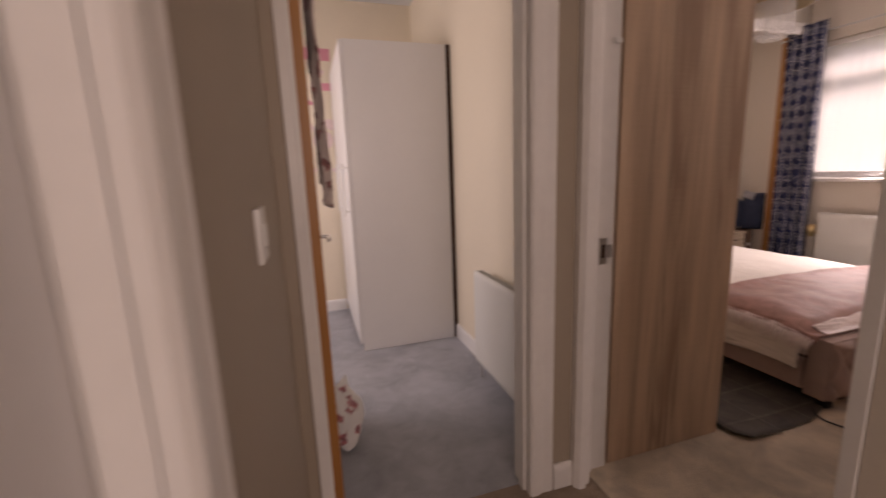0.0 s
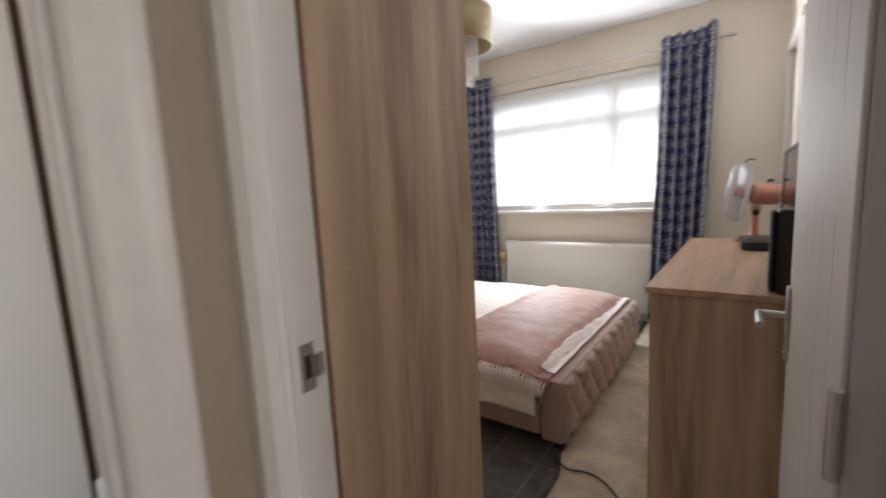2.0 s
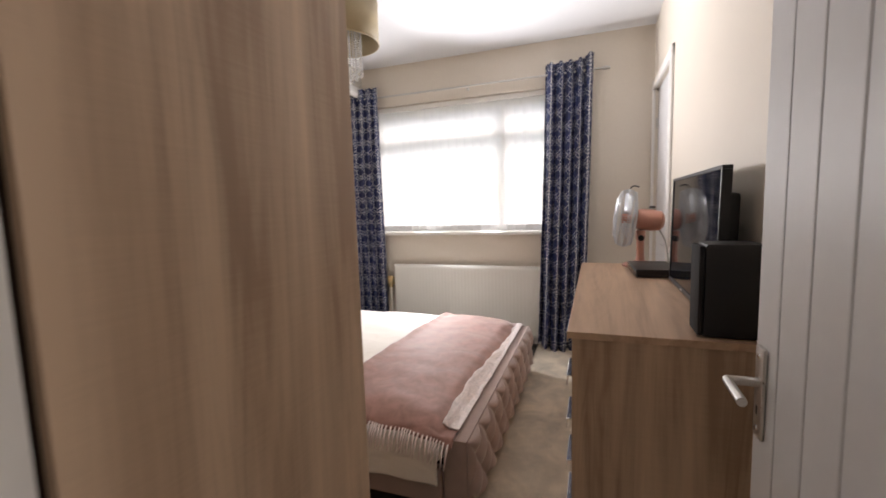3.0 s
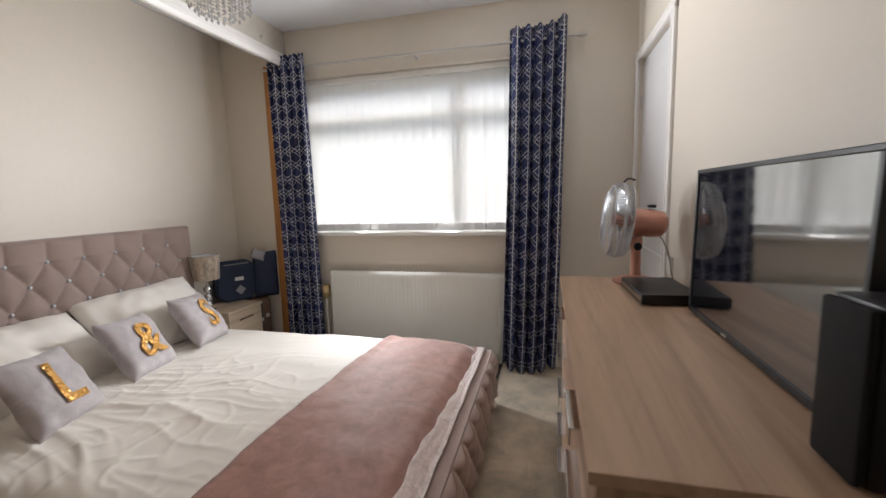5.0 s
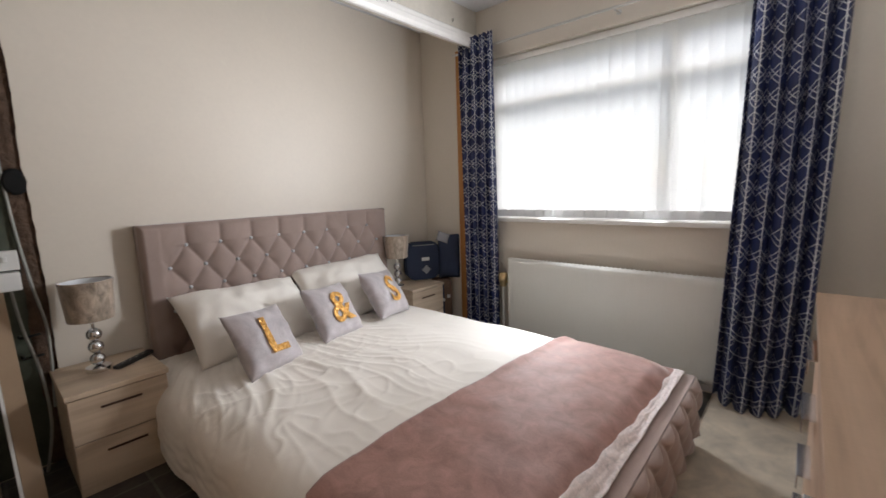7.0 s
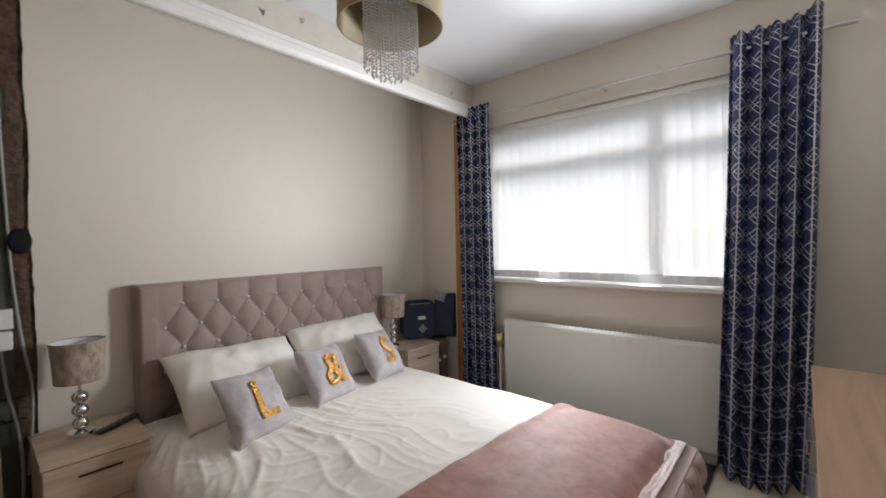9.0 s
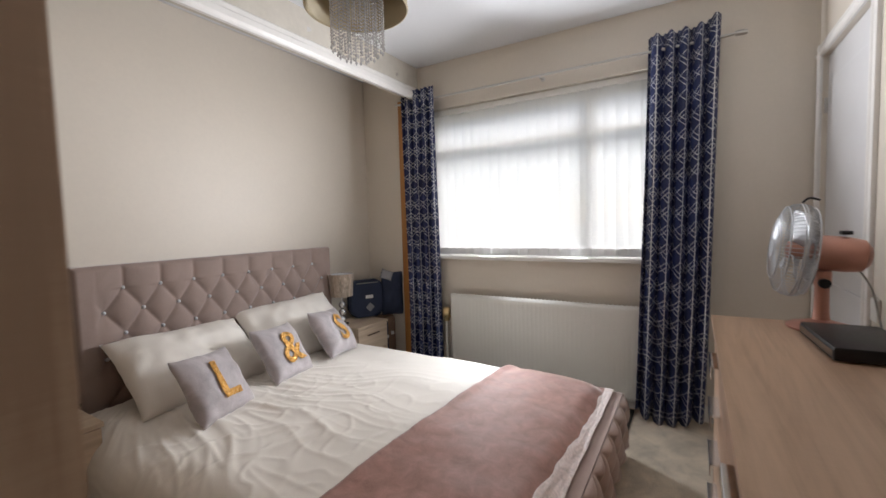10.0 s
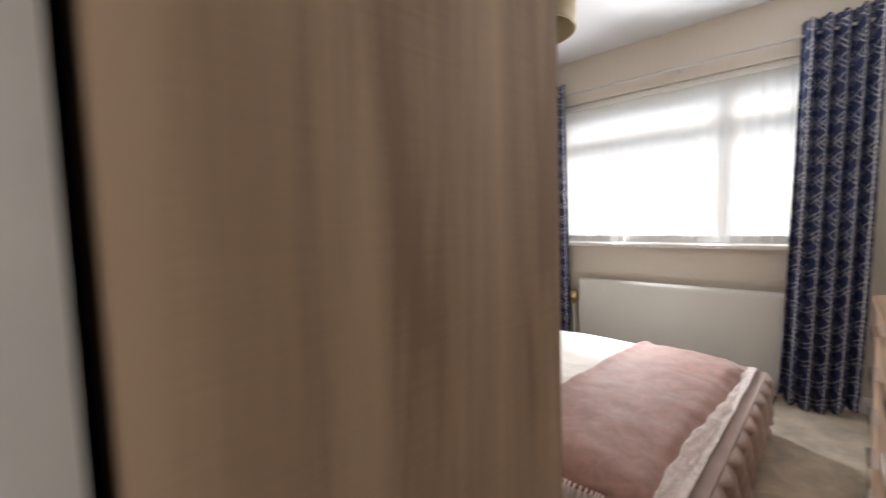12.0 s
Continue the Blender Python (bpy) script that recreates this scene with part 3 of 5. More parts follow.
def architrave(name, axis, at, out, lo, hi, top, width=0.068, sides=(1, 1), label="white moulded door frame"):
    """A moulded frame round an opening on the face of a wall. axis: the way the opening runs (0 x, 1 y)."""
    frame_ob = tagged(new(name), label, "door frame", kind="structure")
    steps = [(0, 0.012), (0.006, 0.018), (0.022, 0.019), (0.03, 0.013), (0.046, 0.012), (0.054, 0.016), (0.063, 0.014), (0.068, 0.006)]
    def prof(edge, away):
        pts = [(edge + away * w * width / 0.068, at + out * d) for w, d in steps]
        pts = [(edge, at)] + pts + [(edge + away * width, at)]
        return [p if axis == 0 else (p[1], p[0]) for p in pts]
    for keep, edge, away in ((sides[0], lo, -1), (sides[1], hi, 1)):
        if keep:
            part("upright", extrude_profile(prof(edge, away), -0.002, top + width, 2), GLOSS, frame_ob, smooth=30)
    head = [(at, top)] + [(at + out * d, top + w * width / 0.068) for w, d in steps] + [(at, top + width)]
    a, b = (lo - (width if sides[0] else 0), hi + (width if sides[1] else 0))
    part("head", extrude_profile(head, a, b, axis), GLOSS, frame_ob, smooth=30)
    return frame_ob


def lining(name, axis, lo, hi, top, a, b, label, stop=None):
    """The boards that line an opening through a wall, with a door stop."""
    ob = tagged(new(name), label, "door lining", kind="structure")
    def bar(p, q, r, s, z0, z1):
        return block((p, r, z0), (q, s, z1), 0.002) if axis == 0 else block((r, p, z0), (s, q, z1), 0.002)
    part("jamb", bar(lo - 0.028, lo, a, b, -0.002, top), GLOSS, ob)
    part("jamb", bar(hi, hi + 0.028, a, b, -0.002, top), GLOSS, ob)
    part("head", bar(lo - 0.028, hi + 0.028, a, b, top, top + 0.028), GLOSS, ob)
    if stop:
        part("door_stop", bar(lo, lo + 0.012, stop[0], stop[1], 0, top - 0.012), GLOSS, ob)
        part("door_stop", bar(hi - 0.012, hi, stop[0], stop[1], 0, top - 0.012), GLOSS, ob)
        part("door_stop", bar(lo, hi, stop[0], stop[1], top - 0.012, top), GLOSS, ob)
    return ob


bed_lining = lining("door_frame_bedroom", 1, DOOR_S, DOOR_N, DOOR_T, HALL_E - 0.004, ROOM_W + 0.036, "white painted lining of the bedroom doorway", (1.40, 1.462))
lining("door_frame_child", 0, KID_L, KID_R, KID_T, HALL_N - 0.004, HALL_N + 0.114, "white painted lining of the child's doorway", (HALL_N + 0.02, HALL_N + 0.06))
architrave("trim_child_door", 0, HALL_N - 0.001, -1, KID_L, KID_R, KID_T, 0.10, (0, 1))
architrave("trim_bedroom_door", 1, HALL_E - 0.001, -1, DOOR_S, DOOR_N, DOOR_T, 0.075, (0, 0))
architrave("trim_bedroom_inner", 1, ROOM_W + 0.001, 1, DOOR_S, DOOR_N, DOOR_T, 0.06, (1, 0))
architrave("trim_hall_door", 1, HALL_W + 0.001, 1, HD_S, HD_N, DOOR_T, 0.08)
architrave("trim_cupboard", 0, SOUTH + 0.001, 1, DOOR_W[0], DOOR_W[1] - 0.0, DOOR_W[2], 0.062, (1, 1), "white moulded frame of the cupboard door")
setting("trim_corner", extrude_profile([(1.345, HALL_N - 0.002), (1.345, HALL_N - 0.03), (1.36, HALL_N - 0.048), (1.385, HALL_N - 0.05), (1.398, HALL_N - 0.034), (1.41, HALL_N - 0.034), (1.425, HALL_N - 0.02), (1.425, HALL_N - 0.002)], -0.002, DOOR_T + 0.06, 2),
        GLOSS, "white moulded frame at the corner of the bedroom doorway", "door frame", 30)

strike = tagged(thing("strike_plate", "small steel strike plate on the white jamb", "strike plate"), kind="")
part("plate", blocks(((1.472, DOOR_N - 0.003, 0.86), (1.505, DOOR_N - 0.0005, 0.885)), ((1.472, DOOR_N - 0.003, 0.935), (1.505, DOOR_N - 0.0005, 0.96)), ((1.472, DOOR_N - 0.003, 0.885), (1.480, DOOR_N - 0.0005, 0.935)), ((1.497, DOOR_N - 0.003, 0.885), (1.505, DOOR_N - 0.0005, 0.935))), STEEL, strike)
# no recess is cut here: dark colour gives its shade
part("latch_hole", block((1.480, DOOR_N - 0.0015, 0.885), (1.497, DOOR_N - 0.0005, 0.935)), DARK_GAP, strike, "flat dark block painted as the latch recess's shade")
part("lip", block((1.505, DOOR_N - 0.012, 0.885), (1.522, DOOR_N - 0.0005, 0.935), 0.003), STEEL, strike)
bracket = thing("wall_catch", "small white plastic catch on the jamb", "catch")
part("body", block((1.50, DOOR_N - 0.014, 1.63), (1.53, DOOR_N - 0.001, 1.648), 0.003), WHITE_PLASTIC, bracket)


# ---- the bedroom window ----
window = tagged(new("window_1"), "wide white window letting in bright daylight", "window", kind="structure")
part("window_frame", blocks(((EAST + 0.16, WIN_S, WIN_B), (EAST + 0.225, WIN_N, WIN_B + 0.075)), ((EAST + 0.16, WIN_S, WIN_T - 0.07), (EAST + 0.225, WIN_N, WIN_T)),
     ((EAST + 0.16, WIN_S, WIN_B + 0.075), (EAST + 0.225, WIN_S + 0.07, WIN_T - 0.07)), ((EAST + 0.16, WIN_N - 0.07, WIN_B + 0.075), (EAST + 0.225, WIN_N, WIN_T - 0.07)),
     ((EAST + 0.16, WIN_S + 0.07, 1.93), (EAST + 0.225, WIN_N - 0.07, 1.995)), ((EAST + 0.16, 2.00, WIN_B + 0.075), (EAST + 0.225, 2.07, 1.93)), ((EAST + 0.16, 2.00, 1.995), (EAST + 0.225, 2.07, WIN_T - 0.07)), bevel=0.006), WHITE_PLASTIC, window)
for y0, y1, z0, z1 in ((WIN_S + 0.07, 2.00, WIN_B + 0.075, 1.93), (2.07, WIN_N - 0.07, WIN_B + 0.075, 1.93), (WIN_S + 0.07, 2.00, 1.995, WIN_T - 0.07), (2.07, WIN_N - 0.07, 1.995, WIN_T - 0.07)):
    pane = part("pane", block((EAST + 0.19, y0, z0), (EAST + 0.196, y1, z1)), GLASS, window)
    pane.visible_shadow = False
part("window_sill", block((EAST - 0.045, WIN_S - 0.05, WIN_B - 0.029), (EAST + 0.159, WIN_N + 0.05, WIN_B), 0.006), GLOSS, window, "white painted sill board")

blind = thing("vertical_blind", "white vertical fabric blind drawn across the window", "blind", (EAST + 0.06, 2.44, WIN_B))
part("headrail", block((-0.02, WIN_S - 2.43, 1.185), (0.02, WIN_N - 2.45, 1.228), 0.004), WHITE_PLASTIC, blind)


def slat_mesh():
    return sheet(lambda u, v: Vector((0.006 * math.sin(math.pi * u), 0.089 * (u - 0.5), 0.016 + 1.17 * v)), 6, 2)


slats = 23
first = None
for k in range(slats):
    y = WIN_S - 2.44 + 0.045 + k * (WIN_N - WIN_S - 0.09) / (slats - 1)
    turn = 15 + 9 * wobble(k * 0.9, 3.0) + (9 if k in (8, 3) else 0)
    m = pose(0, y, 0, 0, 0.25 * wobble(k, 1.7), turn)
    if first is None:
        first = part("slat", slat_mesh(), BLIND, blind, smooth=180, m=m)
    else:
        repeat(first, m)
weight = None
for k in range(slats):
    y = WIN_S - 2.44 + 0.045 + k * (WIN_N - WIN_S - 0.09) / (slats - 1)
    if weight is None:
        weight = part("weight", block((-0.002, -0.042, 0.004), (0.002, 0.042, 0.062), 0.001), BLIND_HEM, blind, m=pose(0, y, 0, 0, 0, 8))
    else:
        repeat(weight, pose(0, y, 0, 0, 0, 8 + 8 * wobble(k * 0.9, 3.0)))

# the child's room window, and an unseen one added to light the hallway
for name, a, b, lab in (("window_2", (-1.27, 2.3, 1.05), (-1.23, 3.7, 2.15), "white framed window of the child's room"), ("window_3_added", (0.55, -1.77, 1.1), (1.21, -1.74, 2.1), "small white hallway window, added out of view")):
    w = tagged(new(name), lab, "window", kind="structure")
    ax = 1 if name == "window_2" else 0
    bars = []
    for lo, hi in ((a[ax], a[ax] + 0.06), (b[ax] - 0.06, b[ax])):
        p, q = list(a), list(b)
        p[ax], q[ax] = lo, hi
        bars.append((tuple(p), tuple(q)))
    for lo, hi in ((a[2], a[2] + 0.06), (b[2] - 0.06, b[2])):
        p, q = list(a), list(b)
        p[2], q[2] = lo, hi
        p[ax], q[ax] = a[ax] + 0.06, b[ax] - 0.06
        bars.append((tuple(p), tuple(q)))
    part("window_frame", blocks(*bars), WHITE_PLASTIC, w)


# ---- curtains and rod ----
ROD_X, ROD_Z = EAST - 0.085, 2.335
rod = thing("curtain_rod", "thin satin steel curtain rod above the window", "curtain rod", (ROD_X, 2.35, ROD_Z))
part("pole", tube([(0, 1.27, 0), (0, -1.16, 0)], 0.0085, 12), STEEL, rod, smooth=40)
part("finial", lathe([(0, 0), (0.014, 0.002), (0.016, 0.03), (0.012, 0.06), (0, 0.064)], (0, 0, 0), 16, pose(0, -1.16, 0, 90, 0, 0)), STEEL, rod, smooth=40)
for y in (-0.02, -1.02, 1.17):
    b = part("bracket", tube([(0.083, y, -0.005), (0.03, y, -0.012), (0, y, -0.011)], 0.006, 8), STEEL, rod, smooth=40)
    part("screw_plate", lathe([(0, 0), (0.016, 0), (0.016, 0.004), (0, 0.005)], (0, 0, 0), 16, pose(0.083, y, -0.005, 0, -90, 0)), STEEL, b)


def curtain(name, y_top, y_bottom, folds, z0, z1, seed, dip, label):
    """A hanging curtain in deep folds, its head gathered on the rod through rings."""
    nu, nv = folds * 16, 56
    def depth(u, v):
        w = 0.75 + 0.35 * wobble(u * 4, v * 0.9, seed)
        return w * (0.042 * math.sin(2 * math.pi * folds * u + 0.5 * math.sin(3 * v + seed)) + 0.011 * math.sin(4 * math.pi * folds * u + 2.1 * v + seed))
    def f(u, v):
        k = v ** 0.8
        a = y_bottom[0] + (y_top[0] - y_bottom[0]) * k
        b = y_bottom[1] + (y_top[1] - y_bottom[1]) * k
        top = z1 + 0.007 * math.sin(2 * math.pi * folds * u * 2 + seed) * (v > 0.97) + (0.05 * max(0, u - 0.72) / 0.28 if dip else 0.0) * v
        low = z0 - (0.07 * math.sin(math.pi * min(1, u * 1.1)) if dip else 0.0) + 0.012 * math.sin(2 * math.pi * folds * u)
        out = 0.062 * max(0.0, min(1.0, (0.62 - v) / 0.3)) if dip else 0.0
        return Vector((ROD_X - 0.015 - out + depth(u, v) * (0.75 + 0.25 * (1 - v)), a + (b - a) * (u + 0.012 * math.sin(2 * math.pi * folds * u + 1.4)), low + (top - low) * v))
    run = [0.0]
    for i in range(nu):
        run.append(run[-1] + (f((i + 1) / nu, 0.5) - f(i / nu, 0.5)).length)
    ob = thing(name, label, "curtain")
    part("cloth", sheet(f, nu, nv, lambda u, v: (0.15 * (folds * run[round(u * nu)] / run[-1] + 0.25), z0 + (z1 - z0) * v)), CURTAIN, ob, smooth=180, thick=0.002)
    ring = None
    for k in range(folds):
        y = y_top[0] + (y_top[1] - y_top[0]) * (k + 0.5) / folds
        m = pose(ROD_X, y, ROD_Z, 90, 0, 25)
        if ring is None:
            bm = tube([(0.023 * math.cos(2 * math.pi * j / 20), 0.023 * math.sin(2 * math.pi * j / 20), 0) for j in range(21)], 0.005, 8)
            ring = part("eyelet", bm, STEEL, ob, "steel eyelet ring", smooth=40, m=m)
        else:
            repeat(ring, m)
    return ob


curtain("curtain", (3.545, 3.215), (3.54, 3.20), 4, 0.05, 2.425, 1.0, False, "navy curtain with silver geometric lines, gathered beside the pine post")
curtain("curtain", (1.635, 1.258), (1.70, 1.325), 5, 0.065, 2.42, 5.0, True, "navy curtain with silver geometric lines, hanging beside the chest")


# ---- radiators ----
def radiator(name, label, y0, y1, x_front, z0, z1, ribs, bare=0.35):
    """A panel radiator: grooved front sheet, rear sheet, grille on top, side covers and valve. It faces -x."""
    ob = thing(name, label, "radiator", (x_front, (y0 + y1) / 2, z0))
    L, H = y1 - y0, z1 - z0
    def f(u, v):
        y = -L / 2 + L * u
        groove = 0.0017 * max(0.0, math.cos(2 * math.pi * u * ribs)) ** 3
        edge = min(1, v / 0.05, (1 - v) / 0.05)
        return Vector((groove * edge + 0.012 * (1 - edge) ** 2, y, H * v))
    part("front_panel", sheet(f, ribs * 6, 24), ENAMEL, ob, smooth=180, thick=0.002)
    part("rear_panel", block((0.05, -L / 2 + 0.01, 0.01), (0.062, L / 2 - 0.01, H - 0.01), 0.004), ENAMEL, ob)
    for s in (-1, 1):
        part("side_cover", block((0.004, s * L / 2 - 0.006, 0.01), (0.062, s * L / 2 + 0.006, H - 0.004), 0.004), ENAMEL, ob)
    bm = bmesh.new()
    n = int(L / 0.03)
    for k in range(n + 1):
        y = -L / 2 + 0.012 + (L - 0.03) * k / n
        add_box(bm, (0.008, y, H - 0.012), (0.056, y + 0.006, H - 0.003))
    part("top_grille", bm, ENAMEL, ob)
    for y in (-L / 2 + 0.12, L / 2 - 0.12):
        part("wall_bracket", block((0.062, y - 0.015, 0.05), (0.1005, y + 0.015, H - 0.08), 0.003), ENAMEL, ob)
    return ob, L, H


rad, L, H = radiator("radiator", "white panel radiator under the window", 1.60, 3.10, EAST - 0.100, 0.075, 0.722, 46)
valve = part("valve", lathe([(0, 0), (0.024, 0.002), (0.027, 0.03), (0.034, 0.038), (0.036, 0.095), (0.028, 0.115), (0, 0.12)], (0.012, L / 2 + 0.055, 0.41), 24), BRASS, rad, "pale brass valve head", smooth=40)
part("pipe", tube([(0.012, L / 2 + 0.055, 0.42), (0.012, L / 2 + 0.055, -0.074)], 0.0075, 10), ENAMEL, rad, "white painted pipe", smooth=40)
part("elbow", tube([(0.02, L / 2, 0.45), (0.014, L / 2 + 0.04, 0.45)], 0.011, 10), BRASS, rad, smooth=40)

child_rad, L2, H2 = radiator("radiator", "cream panel radiator on the child's room wall", 1.90, 2.665, HALL_E - 0.034, 0.09, 0.655, 26)
part("pipe", tube([(0.03, L2 / 2 - 0.03, 0.0), (0.03, L2 / 2 - 0.03, -0.102)], 0.0075, 10), STEEL, child_rad, smooth=40)


# ---- the bed ----
BX0, BX1, BY0, BY1 = 2.79, 4.45, 1.668, 3.955
bed = thing("bed", "upholstered mauve velvet bed with tufted headboard and footboard", "bed", (0, 0, 0))
COLS, ROWS_Z, SX = 3.03, 1.013, 0.182


def tuft(u, v, sx, dz):
    a, b = u / sx + v / (2 * dz), u / sx - v / (2 * dz)
    return (abs(math.sin(math.pi * a)) * abs(math.sin(math.pi * b))) ** 0.5


def head_face(u, v):
    x, z = 2.812 + 1.68 * u, 0.22 + 0.915 * v
    if z < ROWS_Z:
        h = tuft(x - COLS, z - ROWS_Z, SX, 0.121)
        border = max(0.0, min(1.0, (x - 2.895) / 0.04, (4.425 - x) / 0.04))
        h = h * border + 1 - border
    else:
        h = abs(math.sin(math.pi * (x - COLS) / SX)) ** 0.42 if 2.9 < x < 4.40 else 1.0
        h = h * (1 - 0.25 * (z - ROWS_Z) / 0.12) + 0.25 * (z - ROWS_Z) / 0.12
    side = min(1.0, (x - 2.812) / 0.02, (4.492 - x) / 0.02, (1.135 - z) / 0.02)
    return Vector((x, 3.974 - 0.034 * h * max(0, side) ** 0.5, z))


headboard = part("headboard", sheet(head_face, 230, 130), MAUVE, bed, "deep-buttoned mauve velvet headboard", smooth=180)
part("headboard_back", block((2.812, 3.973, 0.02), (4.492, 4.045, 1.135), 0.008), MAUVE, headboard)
button = None
for row in range(4):
    z = ROWS_Z - 0.121 * row
    for k in range(8 + row % 2):
        x = COLS + SX * k - (SX / 2 if row % 2 else 0)
        m = pose(x, 3.964, z)
        if button is None:
            button = part("crystal_button", lathe(ball(0.0105, 0, 6), (0, 0, 0), 10), SILVER, headboard, "small sparkling crystal button", smooth=50, m=m)
        else:
            repeat(button, m)


def foot_face(u, v):
    x, z = BX0 + 0.004 + (BX1 - BX0 - 0.008) * u, 0.045 + 0.298 * v
    h = tuft(x - BX0, z - 0.345, 0.166, 0.10)
    side = max(0.0, min(1.0, u / 0.01, (1 - u) / 0.01, v / 0.05, (1 - v) / 0.09))
    return Vector((x, BY0 + 0.034 - 0.036 * h ** 0.8 * side ** 0.5, z))


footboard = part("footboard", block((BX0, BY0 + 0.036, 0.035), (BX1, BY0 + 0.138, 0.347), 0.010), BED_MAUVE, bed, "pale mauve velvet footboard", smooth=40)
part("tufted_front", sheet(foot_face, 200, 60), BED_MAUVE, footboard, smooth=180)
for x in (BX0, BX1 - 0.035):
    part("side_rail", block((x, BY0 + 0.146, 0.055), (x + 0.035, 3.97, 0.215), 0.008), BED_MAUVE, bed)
part("slatted_base", block((BX0 + 0.036, BY0 + 0.15, 0.17), (BX1 - 0.036, 3.94, 0.21)), DARK_GAP, bed)
for x in (BX0 + 0.06, BX1 - 0.12):
    for y in (3.84,):
        part("leg", block((x, y, 0.001), (x + 0.06, y + 0.06, 0.17), 0.004), BLACK, bed)
for x in (BX0 + 0.01, BX1 - 0.07):
    part("leg", block((x, BY0 + 0.03, 0.001), (x + 0.05, BY0 + 0.08, 0.036), 0.003), BLACK, bed)
mattress = thing("mattress", "deep white mattress on the bed base", "mattress")
part("body", block((BX0 + 0.04, BY0 + 0.15, 0.212), (BX1 - 0.04, 3.94, 0.385), 0.04), LINEN, mattress, smooth=40)


def bed_top(x, y):
    """The height of the made bed's cloth: soft folds that fan out from the pillows."""
    crown = 0.018 * (1 - ((x - 3.62) / 0.85) ** 2)
    t = (3.5 - y)
    ang, far = math.atan2(x - 3.25, 4.25 - y), math.hypot(x - 3.25, 4.25 - y)
    zone = max(0.0, min(1, (y - 2.3) / 0.3)) * max(0.12, min(1, (4.15 - x) / 0.6))
    ang += 0.10 * wobble(x, y, 3.0, 2.2)
    one = 1 - abs(wobble(ang * 4.2, far * 0.55, 2.0, 1.6))
    two = 1 - abs(wobble(ang * 9.5, far * 0.9, 5.0, 1.8))
    three = 1 - abs(wobble(x * 1.2 + y * 3.0, y * 0.9 - x * 0.5, 9.0, 1.6))
    four = 1 - abs(wobble(x * 3.6 + 1.5 * y, y * 4.4 - x, 4.0, 1.7))
    fan = (0.013 * one ** 6 + 0.008 * two ** 6) * (0.55 + 0.9 * abs(wobble(x, y, 11.0, 2.4))) + 0.007 * three ** 9 + 0.005 * four ** 9
    fine = 0.0016 * (1 - abs(wobble(ang * 12, far * 2.2, 1.0, 1.5))) ** 6 + 0.0015 * wobble(ang * 14, far * 3, 6.0, 1.5)
    fan, fine = fan * zone, fine * zone
    slope = 0.05 * max(0.0, min(1.0, (2.1 - y) / 0.35)) ** 2
    return 0.405 + crown + fan + fine - slope + 0.008 * wobble(x, y, 8.0, 4.0)


def duvet_face(u, v):
    """From the hanging edge on one side, over the top, to the other side."""
    y = 1.812 + (3.90 - 1.812) * v
    w = 1.70
    left_drop, right_drop = 0.15 + 0.14 * min(1.0, 1.6 * v), 0.2
    total = left_drop + w + right_drop
    s = u * total
    x0 = 2.755
    if s < left_drop:
        k = 1 - s / left_drop
        px, pz, n = 0.0, 0.0, 14
        for i in range(n):
            turn = radians(42 + 50 * min(1.0, 2.2 * k * (i + 0.5) / n))
            px -= math.cos(turn) * left_drop * k / n
            pz -= math.sin(turn) * left_drop * k / n
        puffy = k * (0.016 * wobble(y, 2.0, 0, 4.0) + 0.010 * wobble(y, k, 3.0, 9.0) - 0.02 * v)
        return Vector((x0 + px * 0.75 + puffy, y, bed_top(x0, y) - 0.052 + pz))
    if s > left_drop + w:
        k = (s - left_drop - w) / right_drop
        zt = bed_top(x0 + w - 0.05, y)
        return Vector((x0 + w + 0.03 * math.sin(math.pi * min(1, k + 0.25)), y, zt - 0.052 - right_drop * k))
    x = x0 + (s - left_drop)
    e = min((s - left_drop) / 0.11, (left_drop + w - s) / 0.16, 1)
    foot = min(1, (y - 1.812) / 0.06)
    return Vector((x, y, bed_top(x, y) - 0.052 * (1 - e) ** 2 - 0.05 * (1 - foot) ** 2))


duvet = thing("duvet", "ivory cotton duvet with soft creases, spread over the bed", "duvet")
part("cover", sheet(duvet_face, 270, 260), LINEN, duvet, smooth=180, thick=0.012)


def throw_face(u, v):
    """The pink throw across the foot of the bed; u runs across the bed, v from its foot edge to its upper edge."""
    upper = 2.375 + 0.02 * math.sin(5 * u + 0.6) - 0.05 * max(0, u - 0.9) / 0.1
    y = 1.757 + (upper - 1.757) * v
    total, drop = 1.667 + 0.03, 0.03
    s = u * total
    x0 = 2.775
    if s < drop:
        k = s / drop
        z = bed_top(x0, y) - 0.010 - (1 - k) * 0.022
        return Vector((x0 - 0.02 + 0.02 * k + 0.005 * math.sin(24 * v + 2 * k), y + 0.006 * math.sin(30 * v), z))
    x = x0 + (s - drop)
    e, e2 = min(1, (s - drop) / 0.11), min(1, (total - s) / 0.13)
    foot = min(1, max(0, (y - 1.757) / 0.11))
    z = bed_top(x, y) + 0.017 + 0.006 * wobble(x, y, 4.0, 9.0) - 0.027 * (1 - e) ** 2 - 0.045 * (1 - e2) ** 2 - 0.055 * (1 - foot) ** 1.5 + 0.012 * math.exp(-((v - 1) / 0.05) ** 2)
    return Vector((min(x, 4.455), y, max(z, 0.356)))


throw = thing("throw_blanket", "dusty pink crushed velvet throw with fringe across the bed's foot", "blanket")
part("cloth", sheet(throw_face, 170, 70), PINK, throw, smooth=180, thick=0.008)


